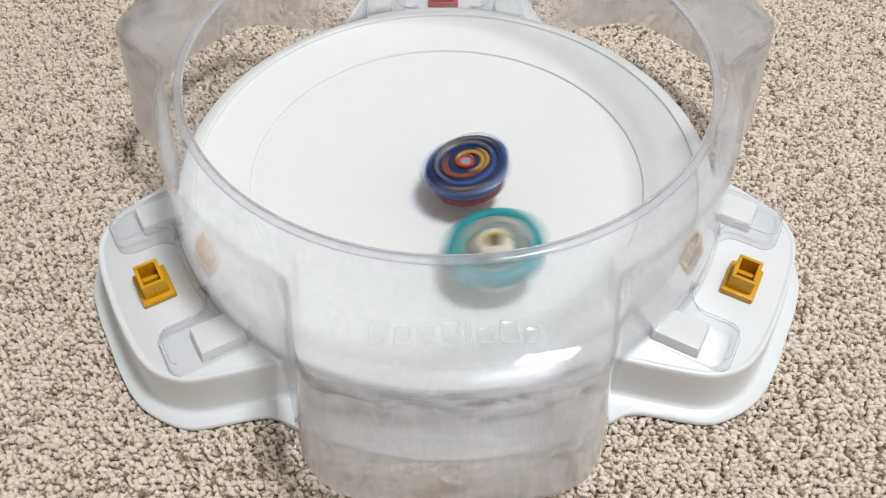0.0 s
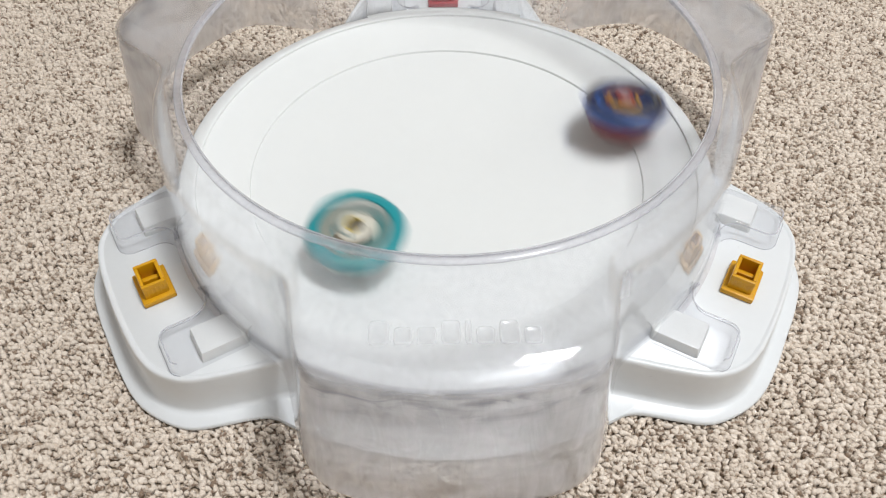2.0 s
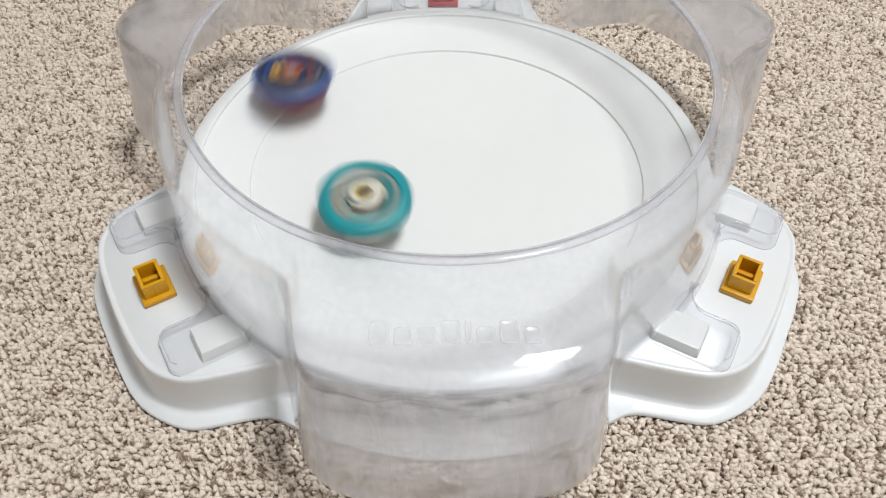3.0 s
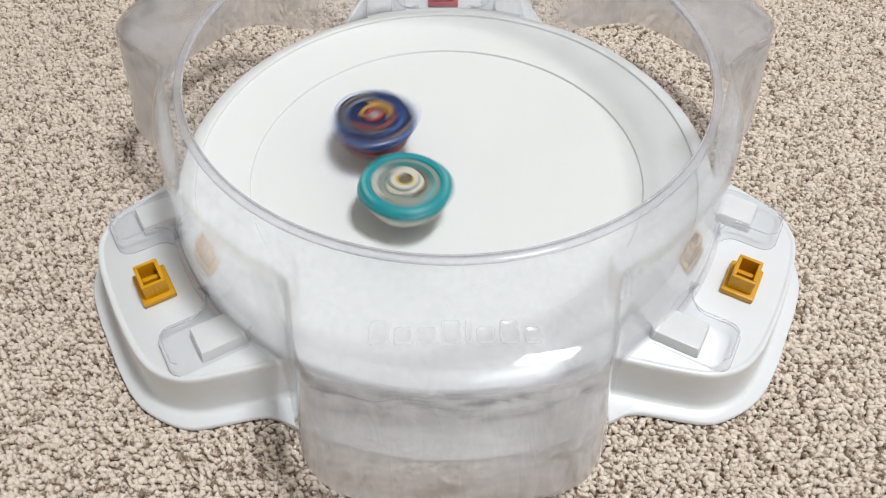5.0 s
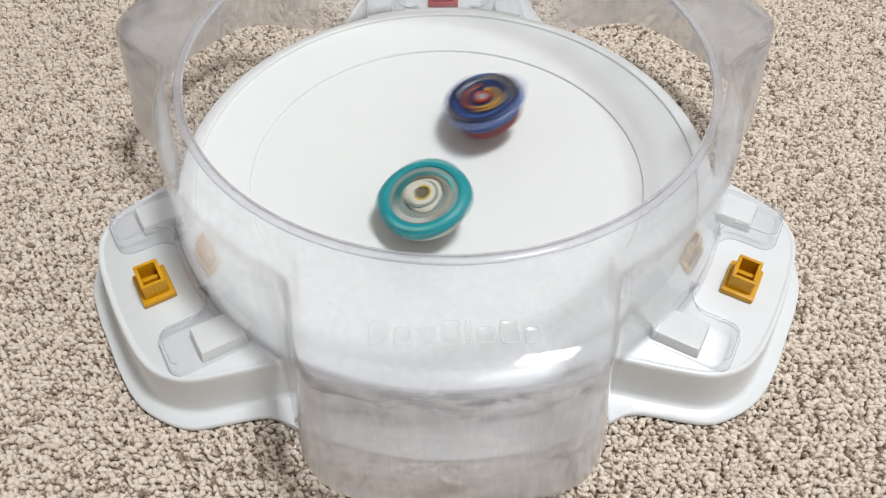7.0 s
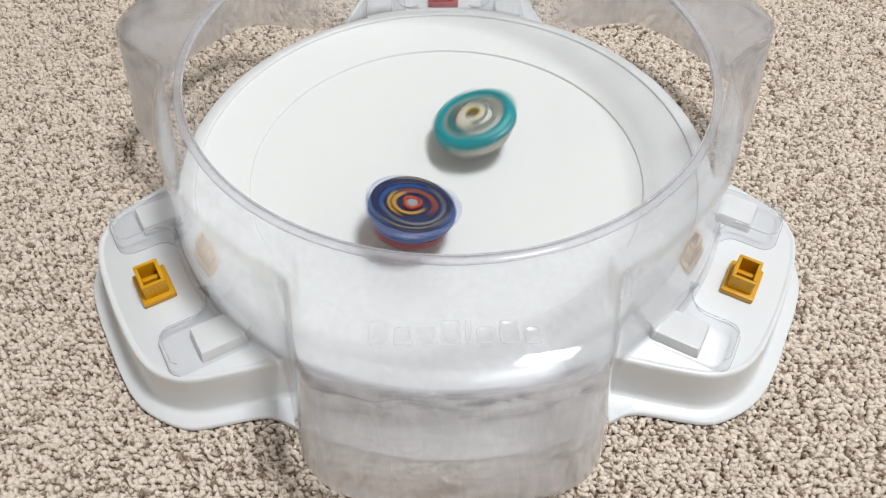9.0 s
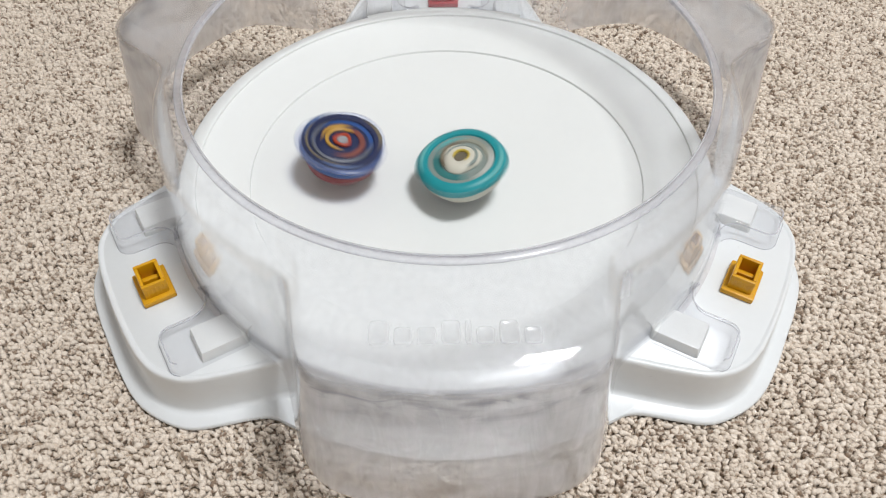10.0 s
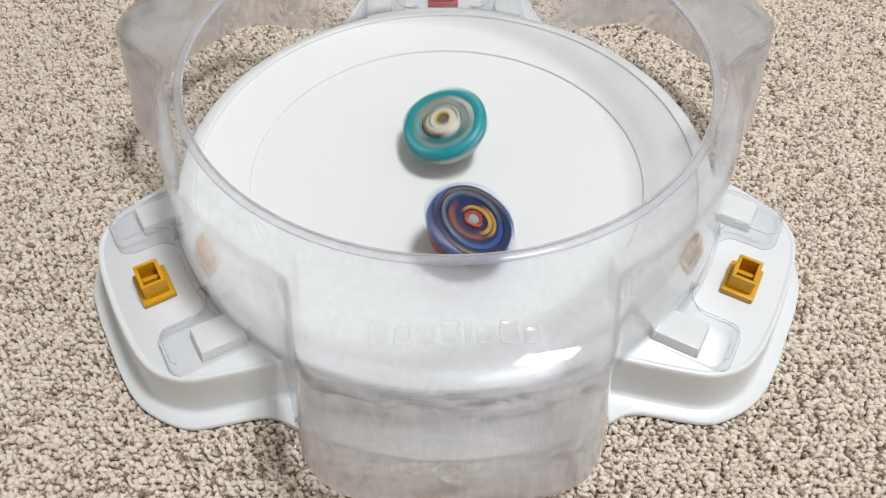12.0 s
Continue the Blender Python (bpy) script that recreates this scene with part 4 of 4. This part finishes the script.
    walk(teal, [
        (0, pose(0.0275, -0.0746, 0.0243, -0.0, -9.2)),
        (0.1, pose(0.0635, -0.0613, 0.0252, -0.9, -9.7)),
        (0.2, pose(0.0761, -0.0274, 0.0244, -1.9, -10.2)),
        (0.3, pose(0.0628, -0.0012, 0.0228, -2.8, -10.7)),
        (0.4, pose(0.0324, 0.0244, 0.0213, -2.8, -10.7)),
        (0.5, pose(-0.0114, 0.0377, 0.0213, -2.8, -10.7)),
        (0.6, pose(-0.0527, 0.0266, 0.0225, -2.8, -8.7)),
        (0.7, pose(-0.0793, 0.0095, 0.0243, -2.8, -6.7)),
        (0.8, pose(-0.0850, -0.0239, 0.0252, -2.9, -4.6)),
        (0.9, pose(-0.0679, -0.0600, 0.0255, -2.5, -3.6)),
        (1, pose(-0.0290, -0.0765, 0.0245, -2.1, -2.6)),
        (1.1, pose(0.0163, -0.0803, 0.0246, -1.7, -1.5)),
        (1.2, pose(0.0524, -0.0529, 0.0238, -2.0, -0.6)),
        (1.3, pose(0.0653, -0.0138, 0.0231, -2.3, 0.4)),
        (1.4, pose(0.0554, 0.0270, 0.0227, -2.6, 1.4)),
        (1.5, pose(0.0254, 0.0635, 0.0233, -2.9, 2.3)),
        (1.6, pose(-0.0182, 0.0699, 0.0236, -1.4, 1.9)),
        (1.7, pose(-0.0566, 0.0548, 0.0242, 0.1, 1.4)),
        (1.8, pose(-0.0754, 0.0189, 0.0241, 1.6, 0.9)),
        (1.9, pose(-0.0728, -0.0261, 0.0241, 3.1, 0.5)),
        (2, pose(-0.0466, -0.0631, 0.0242, 4.6, 0.0)),
        (2.1, pose(-0.0083, -0.0796, 0.0244, 3.9, 0.5)),
        (2.2, pose(0.0325, -0.0590, 0.0232, 3.2, 0.9)),
        (2.3, pose(0.0581, -0.0254, 0.0228, 2.5, 1.4)),
        (2.4, pose(0.0636, 0.0060, 0.0229, 1.8, 1.9)),
        (2.5, pose(0.0537, 0.0519, 0.0238, 1.1, 2.3)),
        (2.6, pose(0.0197, 0.0761, 0.0242, 1.8, 2.0)),
        (2.7, pose(-0.0161, 0.0747, 0.0240, 2.5, 1.7)),
        (2.8, pose(-0.0442, 0.0484, 0.0230, 3.1, 1.3)),
        (2.9, pose(-0.0561, 0.0026, 0.0223, 3.8, 1.0)),
        (3, pose(-0.0438, -0.0384, 0.0224, 4.4, 0.7)),
        (3.1, pose(-0.0161, -0.0591, 0.0227, 5.1, 0.3)),
        (3.2, pose(0.0168, -0.0621, 0.0229, 5.7, 0.0)),
        (3.3, pose(0.0504, -0.0388, 0.0229, 5.2, 0.2)),
        (3.4, pose(0.0628, -0.0004, 0.0228, 4.6, 0.5)),
        (3.5, pose(0.0495, 0.0372, 0.0227, 4.1, 0.7)),
        (3.6, pose(0.0166, 0.0586, 0.0226, 3.6, 1.0)),
        (3.7, pose(-0.0219, 0.0556, 0.0226, 3.0, 1.2)),
        (3.8, pose(-0.0499, 0.0303, 0.0225, 2.5, 1.4)),
        (3.9, pose(-0.0565, -0.0060, 0.0223, 2.0, 1.7)),
        (4, pose(-0.0400, -0.0377, 0.0222, 1.4, 1.9)),
        (4.1, pose(-0.0087, -0.0523, 0.0221, 0.9, 2.2)),
        (4.2, pose(0.0237, -0.0449, 0.0219, 0.4, 2.4)),
        (4.3, pose(0.0438, -0.0203, 0.0218, -0.2, 2.7)),
        (4.4, pose(0.0446, 0.0098, 0.0216, -0.7, 2.9)),
        (4.5, pose(0.0278, 0.0326, 0.0215, -1.3, 3.1)),
        (4.6, pose(0.0022, 0.0399, 0.0213, -1.8, 3.4)),
        (4.7, pose(-0.0207, 0.0305, 0.0212, -2.3, 3.6)),
        (4.8, pose(-0.0321, 0.0108, 0.0210, -2.9, 3.9)),
        (4.9, pose(-0.0308, -0.0122, 0.0210, -2.1, 3.3)),
        (5, pose(-0.0234, -0.0301, 0.0212, -1.4, 2.7)),
        (5.1, pose(-0.0114, -0.0422, 0.0215, -0.7, 2.1)),
        (5.2, pose(0.0080, -0.0467, 0.0217, -0.0, 1.5)),
        (5.3, pose(0.0259, -0.0439, 0.0219, 1.0, 2.1)),
        (5.4, pose(0.0310, -0.0256, 0.0213, 1.9, 2.6)),
        (5.5, pose(0.0409, 0.0094, 0.0214, 2.9, 3.1)),
        (5.6, pose(0.0630, 0.0685, 0.0258, 3.4, 2.0)),
        (5.7, pose(0.0548, 0.0903, 0.0274, 4.0, 0.9)),
        (5.8, pose(0.0250, 0.0817, 0.0249, 4.6, -0.2)),
        (5.9, pose(0.0037, 0.0600, 0.0226, 5.1, -1.2)),
        (6, pose(-0.0156, 0.0498, 0.0220, 5.7, -2.3)),
        (6.1, pose(-0.0460, 0.1045, 0.0285, 5.3, -1.0)),
        (6.2, pose(-0.0592, 0.1039, 0.0299, 5.0, 0.3)),
        (6.3, pose(-0.0593, 0.0803, 0.0266, 4.6, 1.5)),
        (6.4, pose(-0.0460, 0.0356, 0.0224, 6.6, 0.8)),
        (6.5, pose(-0.0228, -0.0063, 0.0207, 8.5, 0.0)),
        (6.6, pose(-0.0377, -0.0202, 0.0215, 8.5, -1.5)),
        (6.7, pose(-0.0455, -0.0246, 0.0220, 8.5, -3.1)),
        (6.8, pose(-0.0358, -0.0265, 0.0216, 8.5, -4.6)),
        (6.9, pose(-0.0217, -0.0314, 0.0212, 7.6, -7.7)),
        (7, pose(-0.0079, -0.0352, 0.0211, 6.7, -10.7)),
        (7.1, pose(0.0000, -0.0357, 0.0211, 5.6, -10.7)),
        (7.2, pose(0.0062, -0.0388, 0.0213, 4.5, -10.7)),
        (7.3, pose(0.0254, -0.0312, 0.0213, 4.5, -10.4)),
        (7.4, pose(0.0385, -0.0145, 0.0214, 4.5, -10.1)),
        (7.5, pose(0.0413, 0.0069, 0.0214, 4.5, -9.9)),
        (7.6, pose(0.0327, 0.0271, 0.0214, 4.5, -9.6)),
        (7.7, pose(0.0147, 0.0402, 0.0215, 4.5, -9.3)),
        (7.8, pose(-0.0075, 0.0422, 0.0215, 4.5, -9.0)),
        (7.9, pose(-0.0275, 0.0325, 0.0214, 4.5, -8.7)),
        (8, pose(-0.0396, 0.0141, 0.0214, 4.5, -8.4)),
        (8.1, pose(-0.0404, -0.0075, 0.0214, 4.5, -8.2)),
        (8.2, pose(-0.0302, -0.0260, 0.0213, 4.5, -7.9)),
        (8.3, pose(-0.0125, -0.0361, 0.0212, 4.5, -7.6)),
        (8.4, pose(0.0070, -0.0357, 0.0211, 4.5, -7.3)),
        (8.5, pose(0.0226, -0.0258, 0.0210, 4.5, -7.0)),
        (8.6, pose(0.0304, -0.0102, 0.0209, 4.5, -6.7)),
        (8.7, pose(0.0290, 0.0060, 0.0209, 4.5, -6.5)),
        (8.8, pose(0.0203, 0.0181, 0.0208, 4.5, -6.2)),
        (8.9, pose(0.0161, 0.0102, 0.0205, 1.7, -11.4)),
        (9, pose(0.0226, 0.0262, 0.0211, -1.1, -16.5)),
        (9.1, pose(0.0355, 0.0448, 0.0224, -2.8, -13.7)),
        (9.2, pose(0.0401, 0.0450, 0.0226, -4.5, -10.7)),
        (9.3, pose(0.0370, 0.0320, 0.0218, -4.0, -7.7)),
        (9.4, pose(0.0290, 0.0125, 0.0209, -3.4, -4.6)),
        (9.5, pose(0.0348, 0.0083, 0.0211, -2.9, -1.5)),
        (9.6, pose(0.0470, 0.0118, 0.0218, -0.0, -3.1)),
        (9.7, pose(0.0408, 0.0081, 0.0214, 2.9, -4.6)),
        (9.8, pose(0.0253, -0.0007, 0.0207, 5.7, -6.2)),
        (9.9, pose(0.0073, -0.0067, 0.0204, 3.8, -9.2)),
        (10, pose(0.0119, -0.0094, 0.0204, 1.1, -9.2)),
        (10.1, pose(0.0206, -0.0101, 0.0206, -2.3, -6.2)),
        (10.2, pose(0.0264, -0.0119, 0.0208, -5.7, -3.1)),
        (10.3, pose(0.0277, -0.0133, 0.0209, -5.7, -2.1)),
        (10.4, pose(0.0260, -0.0200, 0.0210, -5.7, -1.0)),
        (10.5, pose(0.0215, -0.0304, 0.0212, -5.7, 0.0)),
        (10.6, pose(0.0178, -0.0387, 0.0215, -4.2, -2.1)),
        (10.7, pose(0.0126, -0.0430, 0.0216, -2.7, -4.1)),
        (10.8, pose(0.0074, -0.0447, 0.0216, -1.1, -6.2)),
        (10.9, pose(0.0022, -0.0410, 0.0214, -4.0, -6.2)),
        (11, pose(-0.0049, -0.0333, 0.0210, -6.8, -6.2)),
        (11.1, pose(-0.0126, -0.0220, 0.0207, -7.4, 0.0)),
        (11.2, pose(-0.0148, -0.0127, 0.0205, -7.9, 6.2)),
        (11.3, pose(-0.0178, -0.0061, 0.0205, -3.4, 12.2)),
        (11.4, pose(-0.0201, 0.0081, 0.0206, 2.2, 16.5)),
        (11.5, pose(-0.0198, 0.0139, 0.0207, 7.6, 18.0)),
        (11.6, pose(-0.0104, 0.0152, 0.0205, 13.2, 12.2)),
        (11.7, pose(-0.0048, 0.0384, 0.0212, 15.6, 4.1)),
        (11.8, pose(-0.0013, 0.0500, 0.0219, 16.2, -1.2)),
        (11.9, pose(0.0013, 0.0448, 0.0216, 14.1, -6.7)),
        (12, pose(0.0044, 0.0268, 0.0208, 10.9, -15.1)),
    ])

motions()
